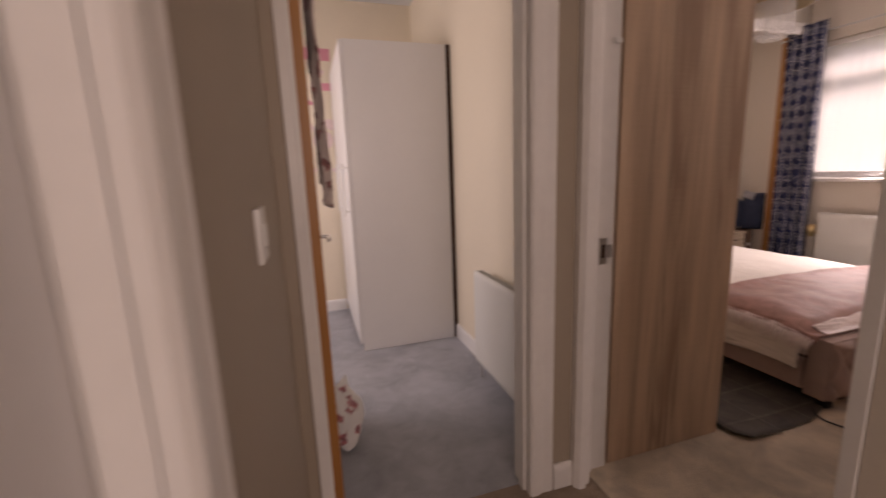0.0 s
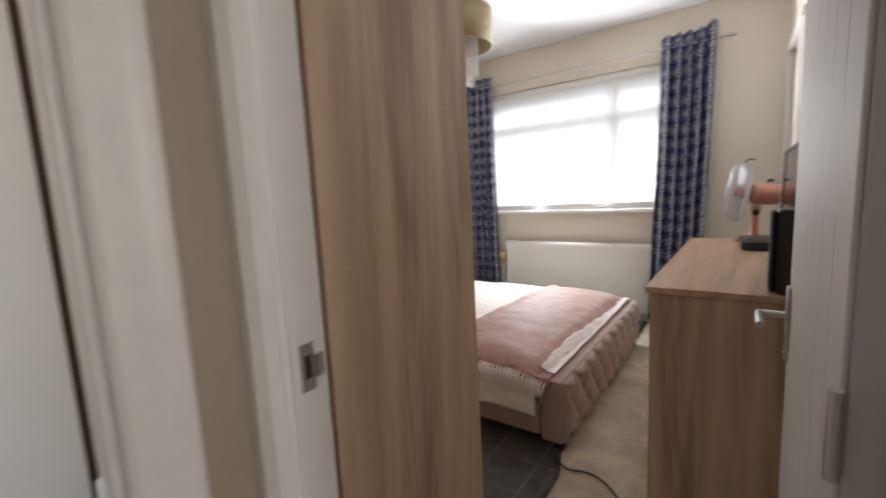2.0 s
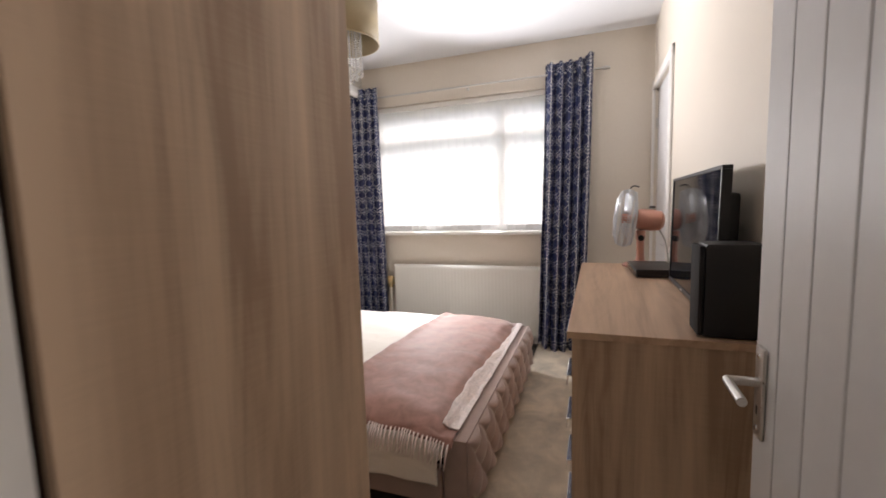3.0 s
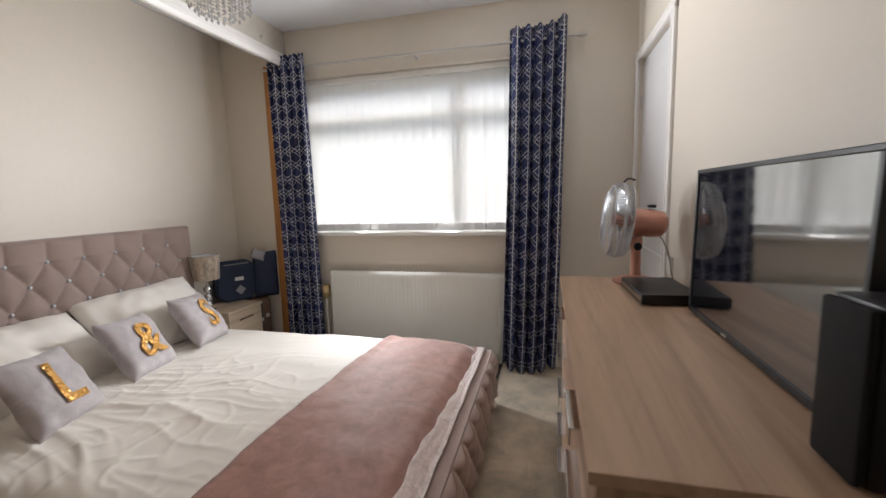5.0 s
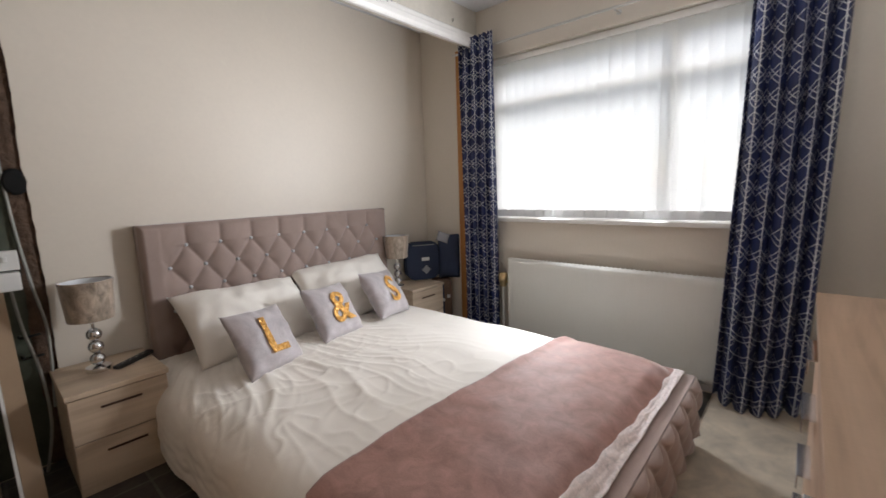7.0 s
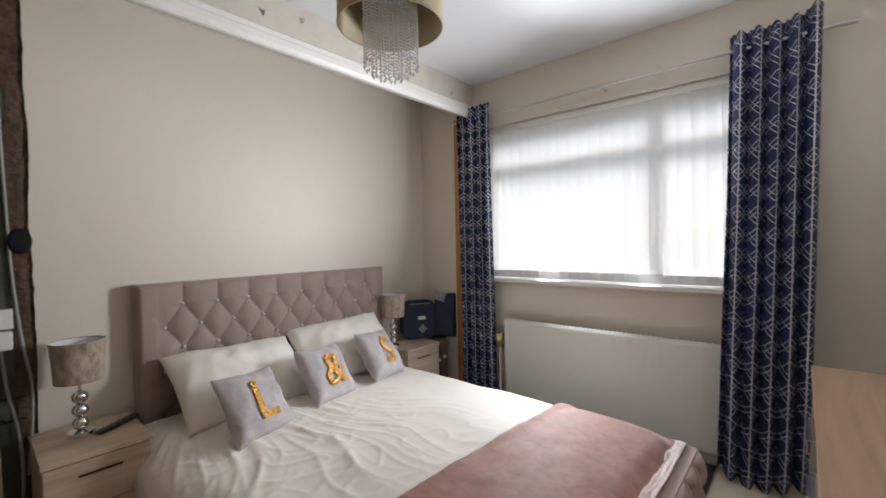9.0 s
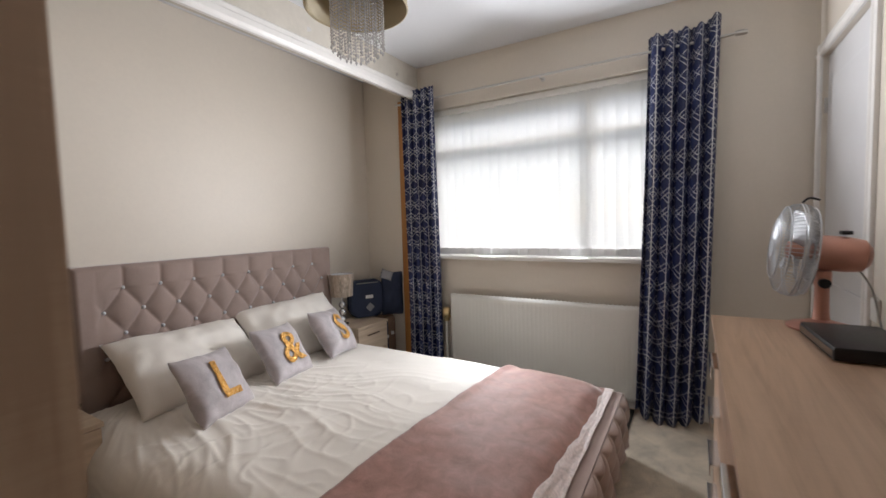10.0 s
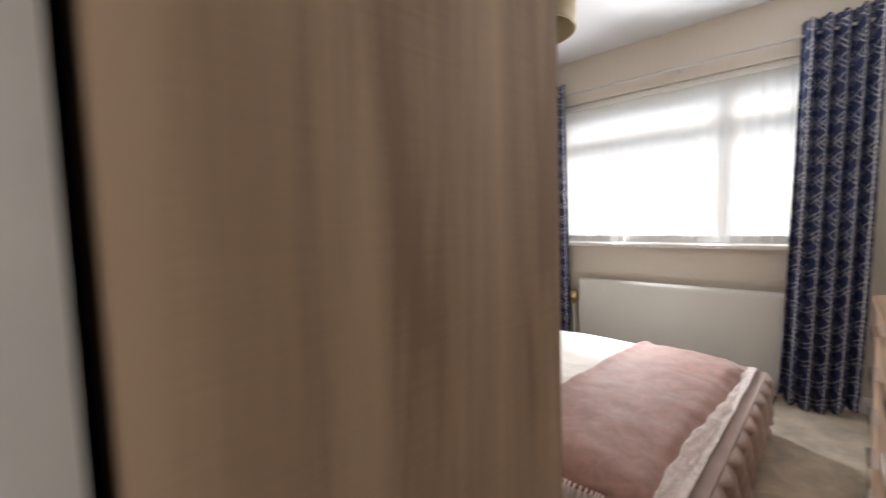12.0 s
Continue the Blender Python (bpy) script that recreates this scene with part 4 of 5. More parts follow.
def edge_face(u, v):
    width = 0.072 + 0.026 * math.sin(5 * u + 0.8) + 0.018 * wobble(u * 14, 2.0)
    p = throw_face(0.055 + 0.935 * u, 0.01 + width * v)
    fold = 1 - abs(wobble(p.x * 2.6, v * 1.3 + 1.5 * p.x, 1.0, 2.2))
    crumple = 1 - abs(wobble(p.x * 7.5, v * 2.2, 6.0, 2.0))
    w = (0.0035 * fold ** 4 + 0.003 * crumple ** 4) * (0.35 + 0.65 * math.sin(math.pi * min(1, v * 1.05)) ** 0.6) + 0.008
    return p + Vector((0, -0.014 * (1 - v) + 0.005 * wobble(p.x, 3.0, 0, 6.0) + 0.002 * wobble(p.x, v, 7.0, 26.0), w))


# the band's paleness is the velvet's sheen, laid in as colour
part("turned_edge", sheet(edge_face, 260, 18), PINK_PALE, throw, "turned edge of the throw, its pale velvet sheen put into the colour", smooth=180, thick=0.003)
bm = bmesh.new()
for k in range(40):
    v = 0.02 + 0.96 * k / 39
    p = throw_face(0.0, v)
    sway = 0.014 * wobble(k * 1.7, 0.5)
    add_tube(bm, [p + Vector((0.006, 0, 0.012)), p + Vector((-0.026, sway * 0.5, -0.016)), p + Vector((-0.050 + 0.01 * wobble(k, 3.1), sway, -0.060 - 0.014 * abs(wobble(k, 9.2))))], 0.0046, 5, (1, 1.1, 0.5))
part("fringe", bm, PINK_PALE, throw, "pale pink fringe", smooth=180)


# ---- pillows and letter cushions ----
def puff(u, v, t, power=4.0):
    k = max(0.0, (1 - abs(u) ** power) * (1 - abs(v) ** power))
    return t * k ** 0.5


def pillow_mesh(w, h, t, seed, n=34, pinch=0.09, crease=0.010, power=3.0):
    """A stuffed case: two bulging sides with pointed corners and slack edges."""
    bm = bmesh.new()
    def side(sign):
        def f(a, b):
            u, v = 2 * a - 1, 2 * b - 1
            x = w / 2 * u * (1 - pinch * (1 - v * v))
            y = h / 2 * v * (1 - pinch * (1 - u * u))
            z = puff(u, v, t / 2, power)
            z += crease * wobble(x, y, seed, 7.0) * min(1, z / (t * 0.25)) + 0.5 * crease * wobble(x, y, seed + 4, 16.0) * min(1, z / (t * 0.25))
            return Vector((x, y, sign * z))
        return f
    add_sheet(bm, side(1), n, n)
    add_sheet(bm, side(-1), n, n)
    bmesh.ops.remove_doubles(bm, verts=bm.verts, dist=1e-5)
    return bm


def pillow(at, rx, ry, rz, seed, w=0.75, h=0.48, t=0.235):
    ob = thing("pillow", "plump ivory cotton pillow leaning on the headboard", "pillow", group="pillows on the bed", m=pose(*at, rx, ry, rz))
    part("case", pillow_mesh(w, h, t, seed, pinch=0.055, crease=0.022, power=2.5), LINEN, ob, smooth=180)
    return ob


pillow((3.27, 3.755, 0.575), 42, 2, 5, 1.0)
pillow((4.0, 3.79, 0.595), 46, -2, -3, 2.0)


def letter_mesh(text, size):
    curve = bpy.data.curves.new("letter", "FONT")
    curve.body, curve.size, curve.align_x, curve.align_y = text, size, "CENTER", "CENTER"
    curve.offset, curve.resolution_u = 0.0045, 6
    holder = bpy.data.objects.new("letter", curve)
    scene.collection.objects.link(holder)
    data = bpy.data.meshes.new_from_object(holder.evaluated_get(bpy.context.evaluated_depsgraph_get()))
    bpy.data.objects.remove(holder)
    bm = bmesh.new()
    bm.from_mesh(data)
    bpy.data.meshes.remove(data)
    bmesh.ops.triangulate(bm, faces=bm.faces)
    bmesh.ops.subdivide_edges(bm, edges=[e for e in bm.edges if e.calc_length() > 0.02], cuts=2)
    bmesh.ops.remove_doubles(bm, verts=bm.verts, dist=1e-5)
    bmesh.ops.triangulate(bm, faces=bm.faces)
    return bm


def letter_cushion(text, m, seed, words):
    w, h, t = 0.355, 0.345, 0.125
    ob = thing("cushion", "small grey velvet cushion with a gold sequin " + words, "cushion", group="letter cushions on the bed", m=m)
    part("cover", pillow_mesh(w, h, t, seed, 40, 0.07, 0.018, 3.4), CUSHION, ob, smooth=180)
    bm = letter_mesh(text, 0.265)
    lo, hi = [f(v.co.y for v in bm.verts) for f in (min, max)]
    for v in bm.verts:
        v.co.y -= (lo + hi) / 2
        u, w2 = v.co.x / (w / 2), v.co.y / (h / 2)
        z0 = puff(u, w2, t / 2, 3.4)
        slack = min(1, z0 / (t * 0.25))
        v.co.z = z0 + 0.018 * slack * (wobble(v.co.x, v.co.y, seed, 7.0) + 0.5 * wobble(v.co.x, v.co.y, seed + 4, 16.0)) + 0.010
    part("letter", bm, GOLD, ob, "gold sequin " + words, thick=0.002)
    return ob


letter_cushion("L", pose(3.145, 3.36, 0.556, 55, 12, 14) @ pose(0, 0, 0, 0, 0, 9), 3.0, "letter L")
letter_cushion("&", pose(3.625, 3.475, 0.566, 56, 12, 11) @ pose(0, 0, 0, 0, 0, 9), 6.0, "ampersand")
letter_cushion("S", pose(4.075, 3.52, 0.576, 56, 12, 12) @ pose(0, 0, 0, 0, 0, 8), 9.0, "letter S")


# ---- floor things in the bedroom ----
def lino_face(u, v):
    x, y = 2.185 + (5.04 - 2.185) * u, 0.0
    low = 1.652 + 0.075 * max(0.0, min(1.0, (x - 2.62) / 0.25)) - 0.015 * max(0.0, min(1.0, (x - 4.35) / 0.12))
    y = low + (4.05 - low) * v
    curl = 0.014 * math.exp(-((u / 0.05) ** 2)) * math.exp(-((v / 0.12) ** 2))
    clip = 0.05 * max(0, 1 - u / 0.06) * max(0, 1 - v / 0.03)
    return Vector((x + clip, y + 0.006 * wobble(x, 0, 0, 2.0) * (1 - v), 0.006 + curl + 0.002 * abs(wobble(x, y, 0, 3.0)) * (1 - v)))


vinyl = tagged(finish("vinyl_sheet", sheet(lino_face, 60, 40), LINO, 180, 0.004), "dark slate-tile vinyl sheet lying under the bed", "floor covering")
cable = tagged(finish("power_cable", tube(smooth_line([(2.74, 1.72, 0.009), (2.67, 1.64, 0.014), (2.70, 1.55, 0.006), (2.66, 1.46, 0.006), (2.53, 1.34, 0.006), (2.44, 1.26, 0.006), (2.42, 1.10, 0.006), (2.50, 0.88, 0.006)], 8), 0.0045, 8), CORD, 180), "thin black power cable lying on the cream carpet", "cable")


# ---- wardrobe ----
wardrobe = thing("wardrobe", "tall sawn-oak laminate wardrobe just inside the bedroom door", "wardrobe", (0, 0, 0))
WX0, WX1, WY0, WY1, WH = 1.553, 2.152, 1.756, 3.30, 2.18
part("side_panel", block((WX0, WY0, 0.002), (WX1, WY0 + 0.02, WH), 0.0015), OAK_UP, wardrobe)
part("side_panel", block((WX0, WY1 - 0.02, 0.002), (WX1, WY1, WH), 0.0015), OAK_UP, wardrobe)
part("back_panel", block((WX0, WY0 + 0.02, 0.03), (WX0 + 0.006, WY1 - 0.02, WH - 0.02)), DARK_GAP, wardrobe)
part("top_panel", block((WX0, WY0 + 0.0205, WH - 0.02), (WX1 - 0.022, WY1 - 0.0205, WH)), OAK_UP, wardrobe)
part("bottom_panel", block((WX0, WY0 + 0.0205, 0.06), (WX1 - 0.022, WY1 - 0.0205, 0.08)), OAK_UP, wardrobe)
part("plinth", block((WX1 - 0.06, WY0 + 0.0205, 0.002), (WX1 - 0.045, WY1 - 0.0205, 0.06)), OAK_UP, wardrobe)
for k in range(3):
    y0 = WY0 + 0.022 + k * (WY1 - WY0 - 0.044) / 3
    y1 = y0 + (WY1 - WY0 - 0.044) / 3 - 0.003
    d = part("door", block((WX1 - 0.02, y0, 0.065), (WX1 - 0.001, y1, WH - 0.003), 0.0015), OAK_UP, wardrobe)
    part("handle", block((WX1 - 0.001, y1 - 0.05, 0.98), (WX1 + 0.02, y1 - 0.042, 1.16), 0.003), CHROME, d)


# ---- chest of drawers ----
CX0, CX1, CY0, CY1, CH = 2.585, 4.098, 0.835, 1.300, 0.888
chest = thing("chest_of_drawers", "long oak laminate chest of ten drawers with chrome handles", "chest of drawers", (0, 0, 0))
part("top", block((CX0 - 0.008, CY0 - 0.005, CH - 0.022), (CX1 + 0.008, CY1 + 0.014, CH), 0.002), OAK_ALONG, chest)
for x in (CX0, CX1 - 0.018):
    part("side_panel", block((x, CY0, 0.002), (x + 0.018, CY1, CH - 0.0225), 0.001), OAK_UP, chest)
part("carcass", block((CX0 + 0.0185, CY0 + 0.002, 0.05), (CX1 - 0.0185, CY1 - 0.022, CH - 0.023)), OAK_UP, chest)
part("plinth", block((CX0 + 0.0185, CY1 - 0.05, 0.002), (CX1 - 0.0185, CY1 - 0.035, 0.05)), OAK_UP, chest)
half = (CX1 - CX0) / 2
for col in range(2):
    for row in range(5):
        z1 = CH - 0.026 - row * 0.162
        x0, x1 = CX0 + 0.003 + col * half, CX0 + (col + 1) * half - 0.003
        d = part("drawer", block((x0, CY1 - 0.019, z1 - 0.157), (x1, CY1 + 0.0, z1), 0.0015), OAK_ALONG, chest)
        xm = (x0 + x1) / 2 - (0.05 if col == 0 else 0.02)
        h = bmesh.new()
        add_box(h, (xm - 0.09, CY1 + 0.0005, z1 - 0.052), (xm + 0.09, CY1 + 0.030, z1 - 0.048), 0.0012)
        add_box(h, (xm - 0.09, CY1 + 0.026, z1 - 0.088), (xm + 0.09, CY1 + 0.030, z1 - 0.0525), 0.0012)
        part("handle", h, CHROME, d, "chrome lip handle")


# ---- on the chest: television, set-top box, speaker, fan ----
TVW, TVH = 0.40, 0.478
tv = thing("television", "black flat television standing on the oak chest", "television", m=pose(3.125, 0.898, CH, 1.0, 0, 0))
part("bezel", blocks(((-TVW, -0.022, 0.006), (TVW, 0.006, 0.024)), ((-TVW, -0.022, TVH - 0.012), (TVW, 0.006, TVH)), ((-TVW, -0.022, 0.024), (-TVW + 0.012, 0.006, TVH - 0.012)), ((TVW - 0.012, -0.022, 0.024), (TVW, 0.006, TVH - 0.012)), bevel=0.002), BLACK, tv)
part("screen", block((-TVW + 0.012, -0.02, 0.024), (TVW - 0.012, 0.002, TVH - 0.012)), SCREEN, tv, "dark glossy screen")
part("back_cover", block((-0.35, -0.062, 0.09), (0.35, -0.0225, 0.40), 0.015), BLACK, tv, smooth=40)
part("stand", block((-0.15, -0.085, 0.0055), (0.15, -0.0225, 0.016), 0.003), BLACK, tv)
part("neck", block((-0.04, -0.05, 0.0165), (0.04, -0.0228, 0.0895), 0.003), BLACK, tv)
part("maker_badge", block((0.085, 0.0062, 0.011), (0.115, 0.0072, 0.018)), STEEL, tv, "small silver badge")

stb = thing("set_top_box", "flat black set-top box beside the television", "set-top box", m=pose(3.735, 0.952, CH, 0, 0, 3))
part("case", block((-0.165, -0.10, 0.004), (0.165, 0.10, 0.043), 0.006), BLACK, stb, smooth=40)
part("front_strip", block((-0.16, 0.1002, 0.012), (0.16, 0.102, 0.034), 0.001), SCREEN, stb)
for x in (-0.13, 0.13):
    for y in (-0.07, 0.07):
        part("foot", block((x - 0.012, y - 0.012, 0.0005), (x + 0.012, y + 0.012, 0.004)), BLACK, stb)

speaker = thing("speaker", "black box loudspeaker with a cloth front", "loudspeaker", m=pose(2.655, 0.895, CH, 0, 0, 0))
part("cabinet", block((-0.055, -0.08, 0.001), (0.052, 0.062, 0.262), 0.014), BLACK, speaker, smooth=40)
part("grille", block((-0.052, 0.0605, 0.006), (0.050, 0.076, 0.256), 0.012), CLOTH_BLACK, speaker, smooth=40)


def build_fan():
    """A small rose-gold desk fan; its cage faces the bed."""
    fan = thing("desk_fan", "rose gold desk fan with a silver wire cage", "fan", m=pose(4.0, 0.985, CH, 0, 0, 1))
    part("base", lathe([(0, 0.001), (0.098, 0.001), (0.10, 0.008), (0.09, 0.016), (0.05, 0.026), (0.028, 0.034), (0.0, 0.036)], (0, 0, 0), 40), COPPER, fan, smooth=40)
    part("stem", lathe([(0.0, 0.03), (0.026, 0.03), (0.022, 0.06), (0.021, 0.15), (0.026, 0.17), (0.026, 0.21), (0.0, 0.215)], (0, 0, 0), 24), COPPER, fan, smooth=40)
    part("tilt_knob", lathe([(0, 0), (0.017, 0), (0.017, 0.02), (0, 0.022)], (0, 0, 0), 16, pose(-0.022, 0, 0.168, 0, -90, 0)), BLACK, fan, smooth=40)
    axis = pose(0, 0.0, 0.275, -84, 0, 0)
    part("motor", lathe([(0, -0.125), (0.035, -0.122), (0.055, -0.105), (0.062, -0.06), (0.062, 0.0), (0.055, 0.02), (0.03, 0.03), (0, 0.032)], (0, 0, 0), 32, axis), COPPER, fan, smooth=40)
    part("speed_knob", block((-0.02, -0.075, 0.338), (0.02, -0.045, 0.352), 0.005), BLACK, fan)
    for r, h in ((0.167, 0.075), (0.167, 0.083), (0.156, 0.042), (0.156, 0.118), (0.11, 0.032), (0.11, 0.138), (0.045, 0.03), (0.045, 0.142)):
        hoop = tube([(r * math.cos(2 * math.pi * k / 40), r * math.sin(2 * math.pi * k / 40), h) for k in range(41)], 0.0022, 6)
        part("cage_ring", hoop, SILVER, fan, smooth=60, m=axis)
    line = [(0.03, 0.03), (0.11, 0.032), (0.152, 0.044), (0.165, 0.06), (0.168, 0.08), (0.165, 0.10), (0.152, 0.121), (0.11, 0.138), (0.03, 0.143)]
    wire = part("cage_wire", tube([(r, 0, h) for r, h in line], 0.0012, 4), SILVER, fan, "fine silver cage wire", smooth=60, m=axis)
    for k in range(1, 72):
        repeat(wire, axis @ pose(0, 0, 0, 0, 0, 5 * k))
    part("hub_badge", lathe([(0, 0.14), (0.034, 0.14), (0.034, 0.147), (0, 0.149)], (0, 0, 0), 24, axis), SILVER, fan, smooth=40)
    blades = part("hub", lathe([(0, 0.055), (0.03, 0.055), (0.03, 0.10), (0.0, 0.108)], (0, 0, 0), 20, axis), COPPER, fan, smooth=40)
    for k in range(3):
        def blade(u, v, k=k):
            r = 0.03 + 0.115 * u
            a = 2 * math.pi * k / 3 + (v - 0.5) * (1.5 * math.sin(math.pi * (0.25 + 0.65 * u))) + 0.25 * u
            return axis @ Vector((r * math.cos(a), r * math.sin(a), 0.078 + 0.035 * (v - 0.5)))
        part("blade", sheet(blade, 12, 10), SILVER, blades, "silver fan blade", smooth=180, thick=0.002)
    part("carry_handle", tube(smooth_line([axis @ Vector(p) for p in ((-0.0, -0.171, 0.078), (0.0, -0.190, 0.06), (0.0, -0.185, 0.03))], 4), 0.004, 8), BLACK, fan, smooth=60)
    part("power_cord", tube(smooth_line([(0.0, -0.09, 0.225), (0.0, -0.13, 0.15), (-0.02, -0.145, 0.05), (-0.05, -0.148, 0.006)], 6), 0.0035, 6), GREY_CORD, fan, smooth=180)
    return fan


build_fan()
outlet = thing("wall_socket", "white double wall socket behind the fan", "socket")
part("plate", block((4.11, SOUTH + 0.0005, 0.90), (4.178, SOUTH + 0.012, 0.985), 0.003), WHITE_PLASTIC, outlet)


# ---- bedside cabinets and lamps ----
def bedside(x0, x1, y0, y1, h, label):
    ob = thing("bedside_cabinet", label, "bedside cabinet", group="bedside cabinets", at=(x0, y0, 0))
    w, d = x1 - x0, y1 - y0
    part("top", block((-0.006, -0.008, h - 0.022), (w + 0.006, d, h), 0.002), OAK_PALE, ob)
    part("carcass", block((0, 0.019, 0.03), (w, d, h - 0.0225), 0.001), OAK_PALE, ob)
    part("plinth", block((0.0, 0.008, 0.002), (w, 0.0185, 0.045)), OAK_PALE, ob)
    step = (h - 0.022 - 0.05) / 2
    for k in range(2):
        z0 = 0.048 + k * step
        dr = part("drawer", block((0.002, 0, z0), (w - 0.002, 0.0185, z0 + step - 0.004), 0.0015), OAK_PALE, ob)
        part("handle", block((w / 2 - 0.075, -0.006, z0 + step * 0.66), (w / 2 + 0.075, -0.0002, z0 + step * 0.66 + 0.010), 0.002), DARK_GAP, dr, "slim dark bar handle")
    return ob


bedside(2.412, 2.775, 3.605, 4.035, 0.475, "pale oak two-drawer bedside cabinet with a lamp on it")
bedside(4.515, 4.885, 3.70, 4.035, 0.475, "pale oak bedside cabinet in the window corner")


def table_lamp(m):
    ob = thing("table_lamp", "table lamp of stacked chrome balls with a crushed champagne velvet shade", "lamp", group="bedside lamps", m=m)
    part("foot", lathe([(0, 0.0005), (0.05, 0.0005), (0.052, 0.006), (0.05, 0.022), (0.014, 0.026), (0.0, 0.027)], (0, 0, 0), 32), CHROME, ob, smooth=40)
    b = part("ball", lathe(ball(0.031, 0.0, 12), (0, 0, 0), 28), CHROME, ob, smooth=180, m=pose(0, 0, 0.057))
    for z in (0.117, 0.177):
        repeat(b, pose(0, 0, z))
    part("rod", lathe([(0, 0.02), (0.006, 0.02), (0.006, 0.33), (0, 0.33)], (0, 0, 0), 10), CHROME, ob, smooth=40)
    prof = lambda k: [(0.089 + k, 0.252), (0.1025 + k, 0.435)]
    sh = part("shade", lathe(prof(0), (0, 0, 0), 48), SHADE_OUT, ob, smooth=60)
    part("lining", lathe(prof(-0.003), (0, 0, 0), 48), SHADE_IN, sh, "pale shade lining", smooth=60)
    part("shade_ring", tube([(0.1 * math.cos(2 * math.pi * k / 40), 0.1 * math.sin(2 * math.pi * k / 40), 0.4345) for k in range(41)], 0.0025, 6), SHADE_OUT, sh, smooth=60)
    part("bulb", lathe(ball(0.022, 0.36, 8), (0, 0, 0), 16), WHITE_PLASTIC, ob, smooth=180)
    return ob


lamp_a = table_lamp(pose(2.565, 3.845, 0.475))
copy_thing(lamp_a, pose(4.525, 3.875, 0.475, 0, 0, 130))
remote = thing("remote_control", "long black remote control lying beside the lamp", "remote control", m=pose(2.70, 3.83, 0.476, 0, -4, 28))
part("body", block((-0.095, -0.02, 0.001), (0.095, 0.02, 0.02), 0.006), BLACK, remote, smooth=40)
bt = part("button", lathe([(0, 0.0195), (0.004, 0.0195), (0.004, 0.0215), (0, 0.022)], (0, 0, 0), 8), GREY_CORD, remote, m=pose(-0.06, 0, 0))
for k in range(1, 8):
    repeat(bt, pose(-0.06 + 0.017 * k, 0.007 * (1 if k % 2 else -1), 0))


# ---- pendant light ----
pend = thing("pendant_light", "gold drum pendant with hanging crystal strands", "ceiling light", at=(3.30, 2.50, 2.14))
drum = part("drum", lathe([(0.193, 0.0), (0.193, 0.205)], (0, 0, 0), 56), DRUM_SHADE, pend, "gold fabric drum shade", smooth=60, thick=0.004)
for z in (0.0, 0.205):
    part("rim", tube([(0.194 * math.cos(2 * math.pi * k / 48), 0.194 * math.sin(2 * math.pi * k / 48), z) for k in range(49)], 0.004, 6), DRUM_SHADE, drum, smooth=60)
part("inner_plate", lathe([(0, 0.19), (0.19, 0.19), (0.19, 0.194), (0, 0.195)], (0, 0, 0), 40), SHADE_IN, pend, "pale inner plate")
part("flex", tube([(0, 0, 0.194), (0, 0, 0.47)], 0.004, 8), GREY_CORD, pend)
part("ceiling_rose", lathe([(0, 0.499), (0.05, 0.499), (0.045, 0.47), (0, 0.465)], (0, 0, 0), 24), WHITE_PLASTIC, pend, smooth=40)
part("strand_frame", tube([(0.1 * math.cos(2 * math.pi * k / 32), 0.1 * math.sin(2 * math.pi * k / 32), 0.17) for k in range(33)], 0.004, 6), CHROME, pend, smooth=60)


def strand_mesh(length):
    bm = bmesh.new()
    z = 0.0
    while z > -length:
        add_lathe(bm, [(0.0, z), (0.0042, z - 0.005), (0.0, z - 0.010)], (0, 0, 0), 6)
        z -= 0.0125
    add_lathe(bm, [(0.0, z), (0.006, z - 0.012), (0.0, z - 0.022)], (0, 0, 0), 6)
    return bm


firsts = {}
for ring_r, count, low in ((0.10, 34, 0.30), (0.072, 22, 0.315), (0.04, 12, 0.33)):
    for k in range(count):
        a = 2 * math.pi * k / count
        ln = round(low + 0.012 * (k % 2), 3)
        m = pose(ring_r * math.cos(a), ring_r * math.sin(a), 0.17)
        if ln not in firsts:
            firsts[ln] = part("crystal_strand", strand_mesh(ln), CRYSTAL, pend, "strand of clear crystal beads", m=m)
        else:
            repeat(firsts[ln], m)


# ---- corner by the window: dark bags ----
bag = thing("folded_case", "dark navy canvas folding case with a white tag", "case", m=pose(4.87, 3.92, 0.48, 0, 0, -28))
def octagon(w, h, c, d, z=0.0):
    bm = bmesh.new()
    pts = [(-w + c, 0), (w - c, 0), (w, c), (w, h - c), (w - c, h), (-w + c, h), (-w, h - c), (-w, c)]
    lo = [bm.verts.new((x, -d, y + z)) for x, y in pts]
    hi = [bm.verts.new((x, d, y + z)) for x, y in pts]
    bm.faces.new(lo)
    bm.faces.new(hi[::-1])
    for k in range(8):
        bm.faces.new((lo[k], hi[k], hi[(k + 1) % 8], lo[(k + 1) % 8]))
    bmesh.ops.bevel(bm, geom=list(bm.edges), offset=0.012, segments=2, affect="EDGES")
    return bm


part("body", octagon(0.165, 0.335, 0.06, 0.045), NAVY_CLOTH, bag, smooth=40)
part("tag", block((-0.02, -0.0475, 0.17), (0.05, -0.0455, 0.20)), WHITE_PLASTIC, bag, "white printed tag")
part("pale_patch", lathe([(0, 0), (0.042, 0.0), (0.04, 0.002), (0, 0.002)], (0, 0, 0), 4, pose(0.02, -0.0455, 0.09, 90, 0, 0)), GREY_CLOTH, bag, "pale grey patch")
part("zip", tube([(-0.10, -0.046, 0.31), (0.10, -0.046, 0.31)], 0.004, 6), GREY_CORD, bag)
